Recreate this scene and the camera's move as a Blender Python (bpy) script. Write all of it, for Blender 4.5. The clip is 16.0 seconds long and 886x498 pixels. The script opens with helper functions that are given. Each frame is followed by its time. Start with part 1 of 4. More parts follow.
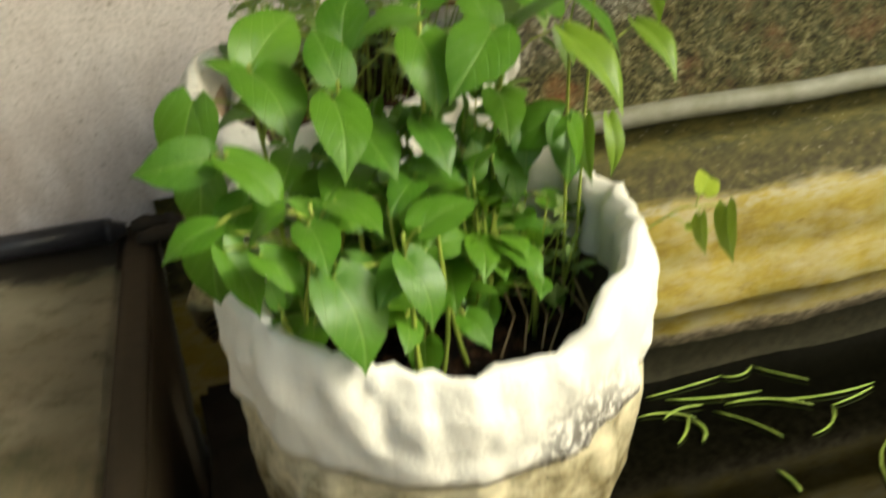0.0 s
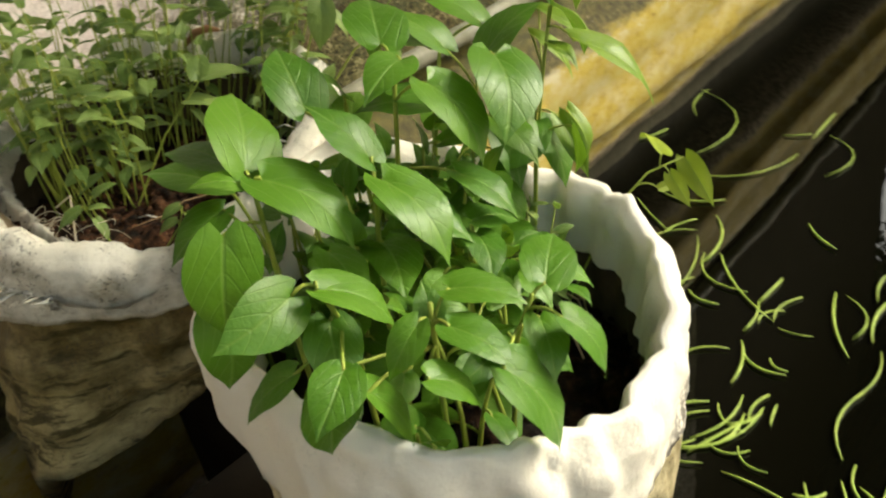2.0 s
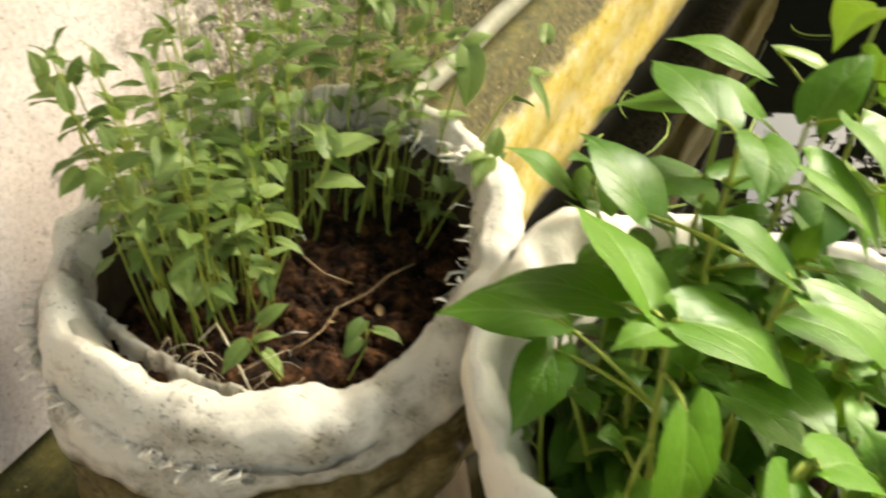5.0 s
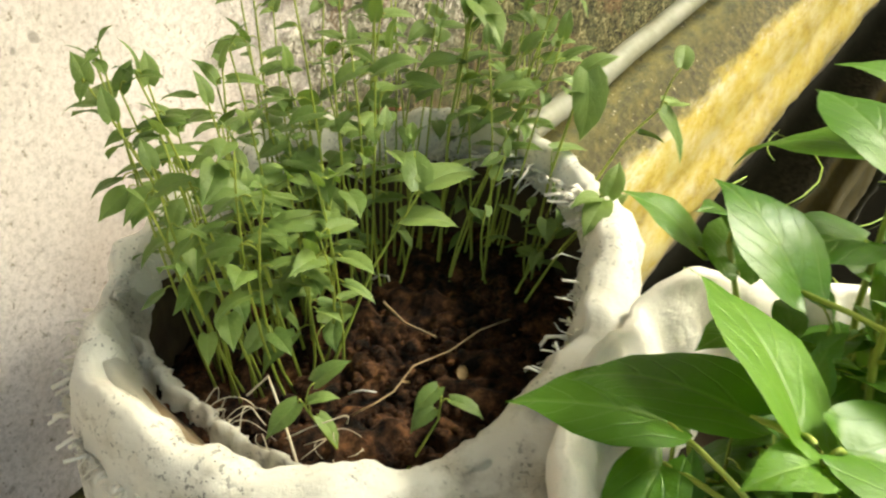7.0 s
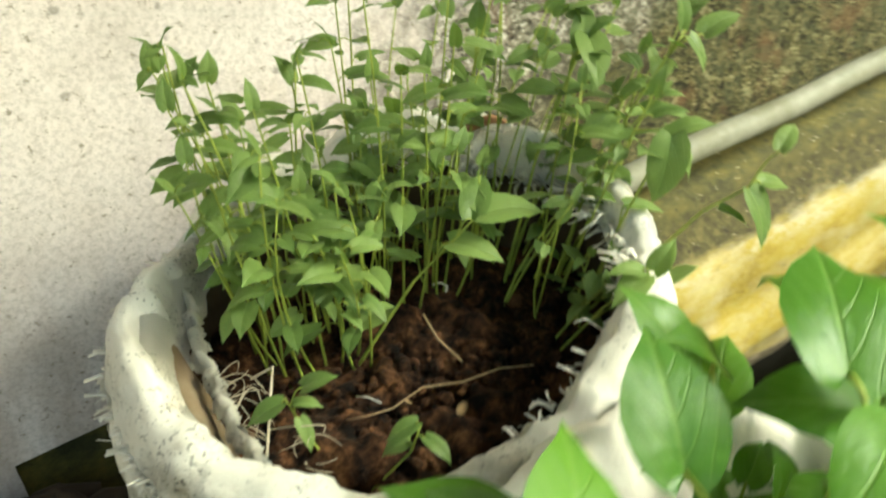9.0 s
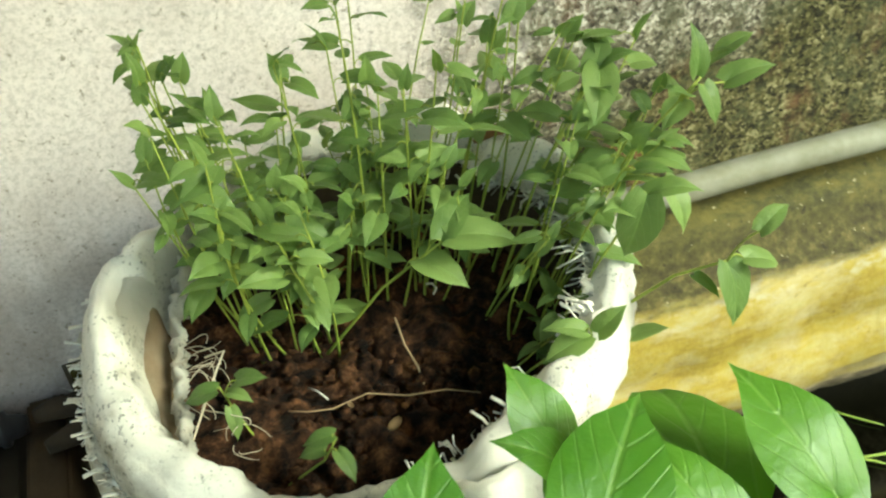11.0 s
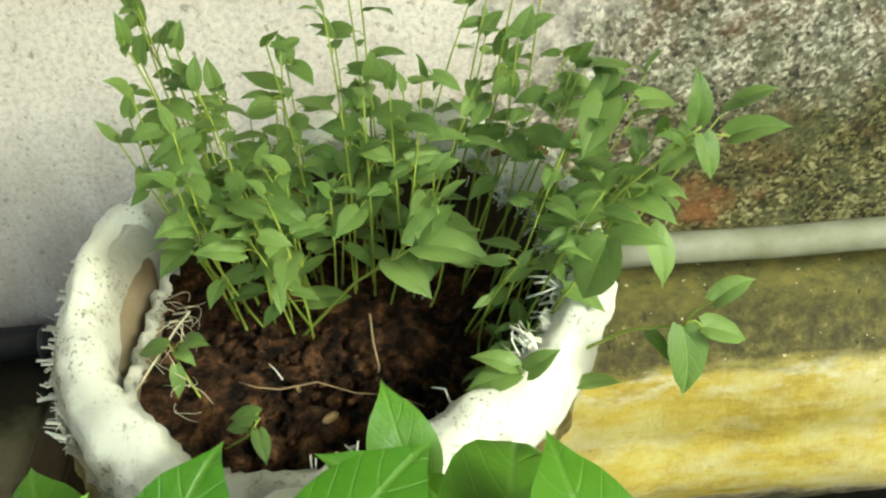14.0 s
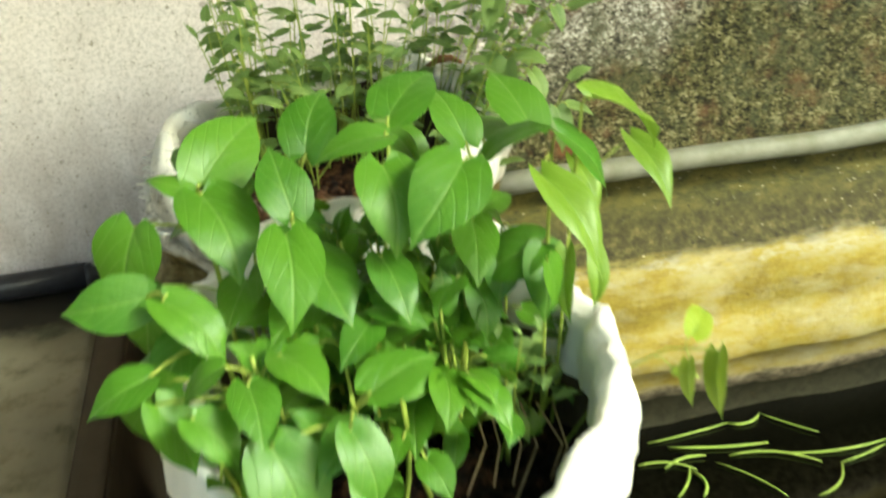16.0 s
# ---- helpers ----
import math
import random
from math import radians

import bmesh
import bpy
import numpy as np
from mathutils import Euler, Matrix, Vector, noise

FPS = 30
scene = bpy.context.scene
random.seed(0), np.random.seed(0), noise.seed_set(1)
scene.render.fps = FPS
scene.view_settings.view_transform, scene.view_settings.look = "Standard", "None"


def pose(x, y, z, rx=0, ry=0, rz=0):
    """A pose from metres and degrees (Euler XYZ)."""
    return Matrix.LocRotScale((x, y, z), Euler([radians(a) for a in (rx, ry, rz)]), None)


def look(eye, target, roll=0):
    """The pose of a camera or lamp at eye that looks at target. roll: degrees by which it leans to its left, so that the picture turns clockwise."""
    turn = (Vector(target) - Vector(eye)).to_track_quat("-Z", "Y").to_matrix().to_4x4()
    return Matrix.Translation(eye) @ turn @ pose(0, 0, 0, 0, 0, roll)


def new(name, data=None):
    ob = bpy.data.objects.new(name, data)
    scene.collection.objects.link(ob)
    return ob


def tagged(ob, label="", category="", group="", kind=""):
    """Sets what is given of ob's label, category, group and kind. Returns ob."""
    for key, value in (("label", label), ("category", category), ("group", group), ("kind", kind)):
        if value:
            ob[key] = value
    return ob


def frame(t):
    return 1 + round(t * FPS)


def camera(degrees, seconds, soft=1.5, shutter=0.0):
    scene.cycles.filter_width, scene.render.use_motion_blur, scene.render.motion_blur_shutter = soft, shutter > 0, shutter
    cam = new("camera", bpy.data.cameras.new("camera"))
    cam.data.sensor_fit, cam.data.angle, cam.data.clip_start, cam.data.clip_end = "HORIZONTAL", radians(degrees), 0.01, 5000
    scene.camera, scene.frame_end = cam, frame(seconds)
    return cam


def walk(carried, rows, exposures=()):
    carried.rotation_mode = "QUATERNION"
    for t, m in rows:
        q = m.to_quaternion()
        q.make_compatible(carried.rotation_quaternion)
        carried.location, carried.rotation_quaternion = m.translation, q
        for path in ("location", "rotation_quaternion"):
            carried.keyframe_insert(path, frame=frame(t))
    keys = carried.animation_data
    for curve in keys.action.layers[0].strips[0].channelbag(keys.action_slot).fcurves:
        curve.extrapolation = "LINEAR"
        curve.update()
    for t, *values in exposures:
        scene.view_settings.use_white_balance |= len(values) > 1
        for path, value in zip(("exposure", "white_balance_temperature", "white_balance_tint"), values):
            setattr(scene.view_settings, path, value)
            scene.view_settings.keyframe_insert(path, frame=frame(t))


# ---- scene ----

cam = camera(51.4, 16.0, soft=2.2, shutter=0.8)
# seconds, stops, kelvin, tint
EXPOSURES = [(0.0, 0.84, 6500, -4), (0.6, 0.98, 6500, -2), (1.0, 0.94, 6500, 0), (2.0, 1.12, 6600, 0), (3.0, 1.28, 6600, 0), (4.0, 1.54, 6700, 1), (4.5, 1.60, 6700, 1), (5.0, 1.78, 6700, 2), (7.5, 1.70, 6500, -6), (10.0, 1.64, 6000, -15), (13.0, 1.48, 5850, -18), (16.0, 1.52, 6050, -15)]
# seconds, place in metres, turn in degrees
PATH = [
    (0.0, -0.0026, 0.0543, 1.0046, 64.46, 4.10, -15.68),
    (0.5, -0.0572, 0.1041, 1.0528, 64.71, 3.95, -23.24),
    (1.0, -0.1401, 0.1957, 1.0535, 60.53, 6.59, -35.86),
    (1.5, -0.2124, 0.2578, 1.0708, 59.28, 7.82, -44.15),
    (2.0, -0.2531, 0.3123, 1.0792, 57.73, 8.26, -51.06),
    (2.5, -0.2755, 0.3330, 1.0846, 57.02, 8.66, -54.41),
    (3.0, -0.2850, 0.3787, 1.0856, 56.83, 8.92, -57.11),
    (3.5, -0.2954, 0.4476, 1.0890, 55.94, 9.80, -60.93),
    (4.0, -0.2878, 0.5094, 1.0861, 54.95, 9.26, -64.72),
    (4.5, -0.2819, 0.5629, 1.0829, 54.78, 8.27, -65.09),
    (5.0, -0.2895, 0.6460, 1.1099, 55.92, 7.04, -63.37),
    (7.3, -0.1952, 0.6901, 1.0605, 58.66, 8.19, -53.94),
    (7.5, -0.1970, 0.7019, 1.0802, 57.02, 7.10, -54.81),
    (8.0, -0.1902, 0.6958, 1.0737, 58.34, 7.05, -52.70),
    (8.5, -0.1701, 0.6710, 1.0900, 57.30, 5.03, -45.43),
    (9.0, -0.0844, 0.6062, 1.1029, 56.93, 4.98, -35.03),
    (9.5, -0.0228, 0.6171, 1.1416, 52.19, 3.38, -30.51),
    (10.0, 0.0087, 0.5929, 1.1523, 52.69, 1.86, -26.09),
    (10.2, 0.0224, 0.5858, 1.1683, 51.15, 2.69, -24.80),
    (12.3, 0.1142, 0.5713, 1.1299, 54.16, 1.88, -12.50),
    (12.5, 0.1223, 0.5686, 1.1305, 54.04, 1.76, -11.62),
    (13.0, 0.1531, 0.5666, 1.1333, 52.76, 2.08, -8.47),
    (13.5, 0.1804, 0.5635, 1.1432, 52.48, 2.18, -5.92),
    (14.0, 0.1992, 0.5631, 1.1503, 52.22, 2.03, -4.69),
    (14.5, 0.1937, 0.5356, 1.1612, 54.20, 1.82, -5.80),
    (15.0, 0.1422, 0.4315, 1.1516, 56.67, 3.52, -8.60),
    (15.5, 0.0942, 0.2686, 1.1119, 60.81, 2.99, -11.76),
    (16.0, 0.0689, 0.1435, 1.0839, 62.50, 2.86, -13.34),
]
walk(cam, [(t, pose(x, y, z, rx, ry, rz)) for t, x, y, z, rx, ry, rz in PATH], EXPOSURES)

# ---- light ----
world = bpy.data.worlds.new("sky")
scene.world = world
world.use_nodes = True
wn = world.node_tree
sky = wn.nodes.new("ShaderNodeTexSky")
sky.sky_type, sky.sun_disc = "NISHITA", False
sky.sun_elevation, sky.sun_rotation = radians(38), radians(122)
sky.air_density, sky.dust_density, sky.ozone_density = 1.5, 9.0, 0.2
wn.links.new(sky.outputs[0], wn.nodes["Background"].inputs[0])
wn.nodes["Background"].inputs[1].default_value = 0.15
sun_data = bpy.data.lights.new("sun", "SUN")
sun_data.energy, sun_data.angle, sun_data.color = 2.1, radians(17), (1.0, 0.965, 0.90)
sun = new("sun", sun_data)
sun.matrix_world = look((6.83, -3.33, 6.86), (0.15, 0.85, 0.7))

# ---- materials ----


def shader(name, rough=0.7, metal=0.0, spec=0.3):
    m = bpy.data.materials.new(name)
    m.use_nodes = True
    b = m.node_tree.nodes["Principled BSDF"]
    b.inputs["Roughness"].default_value, b.inputs["Metallic"].default_value = rough, metal
    b.inputs["Specular IOR Level"].default_value = spec
    return m, m.node_tree, b


def node(nt, kind, **values):
    n = nt.nodes.new(kind)
    for key, v in values.items():
        n.inputs[key.replace("_", " ")].default_value = v
    return n


def coords(nt, stretch=(1, 1, 1)):
    c, m = nt.nodes.new("ShaderNodeTexCoord"), nt.nodes.new("ShaderNodeMapping")
    m.inputs["Scale"].default_value = stretch
    nt.links.new(c.outputs["Object"], m.inputs["Vector"])
    return m.outputs[0]


def clouds(nt, vec, scale, detail=6, rough=0.6):
    n = node(nt, "ShaderNodeTexNoise", Scale=scale, Detail=detail, Roughness=rough)
    nt.links.new(vec, n.inputs["Vector"])
    return n.outputs["Fac"]


def ramp(nt, fac, stops):
    r = nt.nodes.new("ShaderNodeValToRGB")
    while len(r.color_ramp.elements) < len(stops):
        r.color_ramp.elements.new(0.5)
    for e, (at, c) in zip(r.color_ramp.elements, stops):
        e.position, e.color = at, (*c, 1) if len(c) == 3 else c
    nt.links.new(fac, r.inputs[0])
    return r.outputs[0]


def mixed(nt, fac, a, b, mode="MIX"):
    m = nt.nodes.new("ShaderNodeMix")
    m.data_type, m.blend_type = "RGBA", mode
    for slot, v in ((0, fac), (6, a), (7, b)):
        if hasattr(v, "links"):
            nt.links.new(v, m.inputs[slot])
        else:
            m.inputs[slot].default_value = v if slot == 0 else (*v, 1)
    return m.outputs[2]


def maths(nt, kind, a, b=0.0, c=0.0):
    m = nt.nodes.new("ShaderNodeMath")
    m.operation = kind
    for slot, v in enumerate((a, b, c)):
        if hasattr(v, "links"):
            nt.links.new(v, m.inputs[slot])
        else:
            m.inputs[slot].default_value = v
    return m.outputs[0]


def bump(nt, b, height, strength=0.4, distance=0.003):
    n = node(nt, "ShaderNodeBump", Strength=strength, Distance=distance)
    nt.links.new(height, n.inputs["Height"])
    nt.links.new(n.outputs[0], b.inputs["Normal"])


def split(nt, vec):
    s = nt.nodes.new("ShaderNodeSeparateXYZ")
    nt.links.new(vec, s.inputs[0])
    return s.outputs


def base(nt, b, colour):
    nt.links.new(colour, b.inputs["Base Color"])


def make_plain(name, a, c, scale, rough=0.8, relief=0.3, distance=0.002, metal=0.0, spec=0.3):
    m, nt, b = shader(name, rough, metal, spec)
    v = coords(nt)
    base(nt, b, mixed(nt, clouds(nt, v, scale * 0.12), ramp(nt, clouds(nt, v, scale), [(0.3, a), (0.7, c)]), a))
    bump(nt, b, clouds(nt, v, scale * 3), relief, distance)
    return m


def make_wall():
    """Cement wall: pale smooth plaster that gives way to bare pebbly concrete with algae near its foot."""
    m, nt, b = shader("cement_wall", 0.9)
    v = coords(nt)
    x, y, z = split(nt, v)
    fine, mid, big = clouds(nt, v, 170), clouds(nt, v, 38), clouds(nt, v, 5)
    pale = mixed(nt, ramp(nt, big, [(0.35, (0, 0, 0)), (0.62, (1, 1, 1))]), (0.54, 0.49, 0.475), (0.77, 0.71, 0.695))
    pale = mixed(nt, ramp(nt, clouds(nt, v, 190, 5, 0.75), [(0.40, (0.42, 0.42, 0.42)), (0.56, (0, 0, 0))]), pale, (0.34, 0.30, 0.29))
    pale = mixed(nt, ramp(nt, clouds(nt, v, 62, 3, 0.5), [(0.25, (0.6, 0.6, 0.6)), (0.33, (0, 0, 0))]), pale, (0.20, 0.17, 0.15))
    pale = mixed(nt, ramp(nt, fine, [(0.30, (1, 1, 1)), (0.40, (0, 0, 0))]), pale, (0.30, 0.26, 0.22))
    grime_shade = maths(nt, "MULTIPLY", ramp(nt, z, [(0.52, (1, 1, 1)), (0.86, (0, 0, 0))]), ramp(nt, clouds(nt, coords(nt, (2, 1, 0.7)), 7, 7, 0.65), [(0.42, (0, 0, 0)), (0.66, (0.7, 0.7, 0.7))]))
    pale = mixed(nt, grime_shade, pale, (0.27, 0.205, 0.15))
    cell = node(nt, "ShaderNodeTexVoronoi", Scale=260.0)
    nt.links.new(v, cell.inputs["Vector"])
    stone = split(nt, cell.outputs["Color"])[0]
    grain = maths(nt, "ADD", maths(nt, "MULTIPLY", stone, 0.25), maths(nt, "MULTIPLY", clouds(nt, v, 50, 9, 0.75), 0.76))
    grit = ramp(nt, grain, [(0.34, (0.035, 0.030, 0.022)), (0.52, (0.25, 0.225, 0.175)), (0.68, (0.74, 0.70, 0.63))])
    moss = ramp(nt, grain, [(0.40, (0.014, 0.013, 0.005)), (0.56, (0.10, 0.09, 0.030)), (0.69, (0.30, 0.27, 0.15))])
    low = maths(nt, "ADD", maths(nt, "ADD", maths(nt, "MULTIPLY_ADD", z, -5.0, 3.35), maths(nt, "MULTIPLY", x, 1.3)), maths(nt, "MULTIPLY", maths(nt, "SUBTRACT", big, 0.5), 3.0))
    bare = mixed(nt, ramp(nt, low, [(0.15, (0, 0, 0)), (0.75, (1, 1, 1))]), grit, moss)
    rust = ramp(nt, clouds(nt, v, 13, 8, 0.7), [(0.53, (0, 0, 0)), (0.66, (0.7, 0.7, 0.7))])
    bare = mixed(nt, rust, bare, mixed(nt, mid, (0.10, 0.045, 0.018), (0.19, 0.11, 0.055)))
    patch = ramp(nt, clouds(nt, v, 30, 5, 0.7), [(0.50, (0, 0, 0)), (0.60, (0.5, 0.5, 0.5))])
    bare = mixed(nt, patch, bare, mixed(nt, fine, (0.020, 0.024, 0.010), (0.14, 0.145, 0.07)))
    edge = maths(nt, "ADD", maths(nt, "MULTIPLY_ADD", x, 6.0, -1.35), maths(nt, "MULTIPLY", maths(nt, "SUBTRACT", mid, 0.5), 2.2))
    edge = maths(nt, "ADD", edge, maths(nt, "MULTIPLY_ADD", z, -4.0, 3.0))
    side = ramp(nt, edge, [(0.05, (0, 0, 0)), (0.95, (1, 1, 1))])
    far = nt.nodes.new("ShaderNodeVectorMath")
    far.operation = "DISTANCE"
    nt.links.new(v, far.inputs[0])
    far.inputs[1].default_value = (0.505, 1.31, 0.600)
    spot = maths(nt, "ADD", far.outputs["Value"], maths(nt, "MULTIPLY", maths(nt, "SUBTRACT", mid, 0.5), 0.09))
    bare = mixed(nt, ramp(nt, spot, [(0.008, (0.8, 0.8, 0.8)), (0.036, (0, 0, 0))]), bare, mixed(nt, fine, (0.10, 0.035, 0.010), (0.30, 0.13, 0.05)))
    base(nt, b, mixed(nt, side, pale, bare))
    bump(nt, b, maths(nt, "MULTIPLY", maths(nt, "MULTIPLY_ADD", side, 1.0, 0.25), grain), 0.8, 0.007)
    return m


def make_plinth():
    """Wall foot: mossy render above, worn yellow paint, bare cement lip below."""
    m, nt, b = shader("painted_plinth", 0.75)
    v = coords(nt, (1, 1, 1))
    x, y, z = split(nt, v)
    w = clouds(nt, coords(nt, (0.5, 1, 1.5)), 22, 7)
    zz = maths(nt, "ADD", z, maths(nt, "MULTIPLY", maths(nt, "SUBTRACT", w, 0.5), 0.05))
    streak = clouds(nt, coords(nt, (4.5, 8, 10)), 2.2, 9, 0.74)
    mossy = ramp(nt, clouds(nt, v, 70, 8, 0.7), [(0.33, (0.020, 0.015, 0.005)), (0.55, (0.068, 0.058, 0.014)), (0.75, (0.17, 0.14, 0.045))])
    mossy = mixed(nt, ramp(nt, z, [(0.455, (0, 0, 0)), (0.50, (0.75, 0.75, 0.75))]), mossy, mixed(nt, ramp(nt, clouds(nt, coords(nt, (0.6, 1, 1)), 34, 9, 0.75), [(0.38, (0, 0, 0)), (0.62, (1, 1, 1))]), (0.018, 0.022, 0.004), (0.125, 0.108, 0.018)))
    paint = ramp(nt, streak, [(0.30, (0.19, 0.130, 0.018)), (0.50, (0.33, 0.250, 0.040)), (0.72, (0.38, 0.34, 0.135))])
    paint = mixed(nt, ramp(nt, clouds(nt, coords(nt, (0.7, 1, 1.5)), 13, 9, 0.74), [(0.46, (0, 0, 0)), (0.70, (0.85, 0.85, 0.85))]), paint, (0.42, 0.375, 0.24))
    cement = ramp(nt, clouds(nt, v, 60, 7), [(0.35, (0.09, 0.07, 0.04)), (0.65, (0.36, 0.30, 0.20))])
    # The lip turns near black towards the waterline, below z 0.125.
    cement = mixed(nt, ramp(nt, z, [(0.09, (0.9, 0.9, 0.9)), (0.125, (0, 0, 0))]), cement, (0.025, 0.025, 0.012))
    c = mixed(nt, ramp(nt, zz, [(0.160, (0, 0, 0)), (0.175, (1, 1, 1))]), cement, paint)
    pits = ramp(nt, clouds(nt, coords(nt, (1.6, 1, 0.7)), 75, 4, 0.6), [(0.30, (0.9, 0.9, 0.9)), (0.37, (0, 0, 0))])
    mossy = mixed(nt, pits, mossy, (0.012, 0.009, 0.004))
    mossy = mixed(nt, ramp(nt, clouds(nt, v, 120, 2), [(0.70, (0, 0, 0)), (0.74, (0.9, 0.9, 0.9))]), mossy, (0.42, 0.38, 0.26))
    flakes = maths(nt, "MULTIPLY", ramp(nt, zz, [(0.385, (0, 0, 0)), (0.402, (1, 1, 1))]), ramp(nt, clouds(nt, coords(nt, (0.6, 1, 1.4)), 26, 6, 0.7), [(0.48, (0, 0, 0)), (0.58, (0.9, 0.9, 0.9))]))
    c = mixed(nt, flakes, c, (0.40, 0.36, 0.24))
    scuff = ramp(nt, clouds(nt, coords(nt, (0.8, 1, 2.2)), 34, 8, 0.75), [(0.30, (0.8, 0.8, 0.8)), (0.40, (0, 0, 0))])
    c = mixed(nt, scuff, c, (0.10, 0.065, 0.014))
    c = mixed(nt, ramp(nt, zz, [(0.412, (0, 0, 0)), (0.43, (1, 1, 1))]), c, mossy)
    base(nt, b, c)
    bump(nt, b, clouds(nt, v, 80, 8, 0.7), 0.5, 0.004)
    return m


def make_sack(name, dirt, clean=(0.82, 0.80, 0.75), grubby=(0.72, 0.70, 0.62), print_at=None, streaks=False, shift=0.0, upward=False):
    """Woven white sack cloth, soiled towards its foot and speckled with black mould."""
    m, nt, b = shader(name, 0.5)
    v = coords(nt)
    x, y, z = split(nt, v)
    big, mid, fine = clouds(nt, v, 9), clouds(nt, v, 30, 7), clouds(nt, v, 210)
    c = mixed(nt, big, clean, grubby)
    band = clouds(nt, coords(nt, (1, 1, 5)), 13, 8, 0.7)
    stain = maths(nt, "ADD", maths(nt, "MULTIPLY", mid, 0.7), maths(nt, "MULTIPLY", band, 0.4))
    stain = maths(nt, "ADD", stain, maths(nt, "MULTIPLY_ADD", z, 1.7 if upward else -2.4 * dirt, shift if upward else 0.43 * dirt - 0.32 * max(0.0, 1 - dirt) + shift))
    c = mixed(nt, ramp(nt, stain, [(0.42, (0, 0, 0)), (0.72, (1, 1, 1))]), c, mixed(nt, fine, (0.045, 0.036, 0.010), (0.24, 0.18, 0.065)))
    speck = maths(nt, "MULTIPLY", ramp(nt, clouds(nt, v, 330, 2), [(0.58, (0, 0, 0)), (0.64, (1, 1, 1))]), ramp(nt, mid, [(0.46, (0, 0, 0)), (0.62, (1, 1, 1))]))
    c = mixed(nt, maths(nt, "MULTIPLY", speck, 0.68 if dirt > 0.5 else 0.1), c, (0.05, 0.05, 0.045))
    if print_at:
        far = nt.nodes.new("ShaderNodeVectorMath")
        far.operation = "DISTANCE"
        nt.links.new(v, far.inputs[0])
        far.inputs[1].default_value = print_at
        ink = maths(nt, "MULTIPLY", ramp(nt, far.outputs["Value"], [(0.030, (1, 1, 1)), (0.075, (0, 0, 0))]), ramp(nt, clouds(nt, v, 120, 5, 0.7), [(0.44, (0, 0, 0)), (0.52, (0.9, 0.9, 0.9))]))
        c = mixed(nt, ink, c, mixed(nt, mid, (0.02, 0.02, 0.03), (0.16, 0.13, 0.09)))
    if streaks:
        c = mixed(nt, ramp(nt, band, [(0.42, (0.92, 0.92, 0.92)), (0.52, (0, 0, 0))]), c, mixed(nt, fine, (0.014, 0.011, 0.003), (0.085, 0.065, 0.012)))
    base(nt, b, c)
    crease = node(nt, "ShaderNodeTexNoise", Scale=26.0, Detail=6.0, Roughness=0.6)
    crease.noise_type = "RIDGED_MULTIFRACTAL"
    nt.links.new(coords(nt, (1, 1, 1.6)), crease.inputs["Vector"])
    crease = crease.outputs["Fac"]
    bump(nt, b, maths(nt, "ADD", maths(nt, "MULTIPLY", fine, 0.12), maths(nt, "MULTIPLY", crease, 0.5)), 0.9, 0.009)
    thin = nt.nodes.new("ShaderNodeBsdfTranslucent")
    nt.links.new(c, thin.inputs["Color"])
    mix = nt.nodes.new("ShaderNodeMixShader")
    mix.inputs[0].default_value = 0.22
    nt.links.new(b.outputs[0], mix.inputs[1])
    nt.links.new(thin.outputs[0], mix.inputs[2])
    nt.links.new(mix.outputs[0], nt.nodes["Material Output"].inputs["Surface"])
    return m


def make_slab():
    """Grey-brown cement floor, wet and muddy away from the wall."""
    m, nt, b = shader("mossy_slab", 0.8)
    v = coords(nt)
    x, y, z = split(nt, v)
    dry = ramp(nt, clouds(nt, v, 18, 8, 0.7), [(0.3, (0.22, 0.21, 0.12)), (0.55, (0.48, 0.43, 0.31)), (0.8, (0.60, 0.55, 0.43))])
    mud = ramp(nt, clouds(nt, coords(nt, (4, 1, 1)), 14, 8, 0.7), [(0.35, (0.050, 0.042, 0.020)), (0.65, (0.200, 0.157, 0.080))])
    wet = maths(nt, "ADD", maths(nt, "MULTIPLY_ADD", y, -2.2, 2.0), maths(nt, "MULTIPLY", maths(nt, "SUBTRACT", clouds(nt, v, 7, 6), 0.5), 2.0))
    algae = ramp(nt, clouds(nt, v, 9, 8, 0.65), [(0.46, (0, 0, 0)), (0.62, (0.8, 0.8, 0.8))])
    dry = mixed(nt, algae, dry, mixed(nt, clouds(nt, v, 60, 6), (0.042, 0.055, 0.020), (0.14, 0.145, 0.06)))
    # Dirt and shade along the wall foot, both painted in as near black.
    grime_shade = maths(nt, "ADD", y, maths(nt, "MULTIPLY", maths(nt, "SUBTRACT", clouds(nt, v, 22, 6), 0.5), 0.14))
    dry = mixed(nt, ramp(nt, maths(nt, "SUBTRACT", grime_shade, 0.5), [(0.655, (0, 0, 0)), (0.70, (0.92, 0.92, 0.92))]), dry, (0.018, 0.014, 0.008))
    base(nt, b, mixed(nt, ramp(nt, wet, [(0.0, (0, 0, 0)), (0.8, (0.95, 0.95, 0.95))]), dry, mud))
    bump(nt, b, clouds(nt, v, 70, 8, 0.7), 0.5, 0.003)
    return m


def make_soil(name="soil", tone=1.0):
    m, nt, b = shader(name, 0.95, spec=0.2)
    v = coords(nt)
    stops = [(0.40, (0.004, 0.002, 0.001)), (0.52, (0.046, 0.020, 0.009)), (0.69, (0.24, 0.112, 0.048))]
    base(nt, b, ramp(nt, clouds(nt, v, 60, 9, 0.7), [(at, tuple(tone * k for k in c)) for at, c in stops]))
    bump(nt, b, clouds(nt, v, 130, 8, 0.75), 0.9, 0.006)
    return m


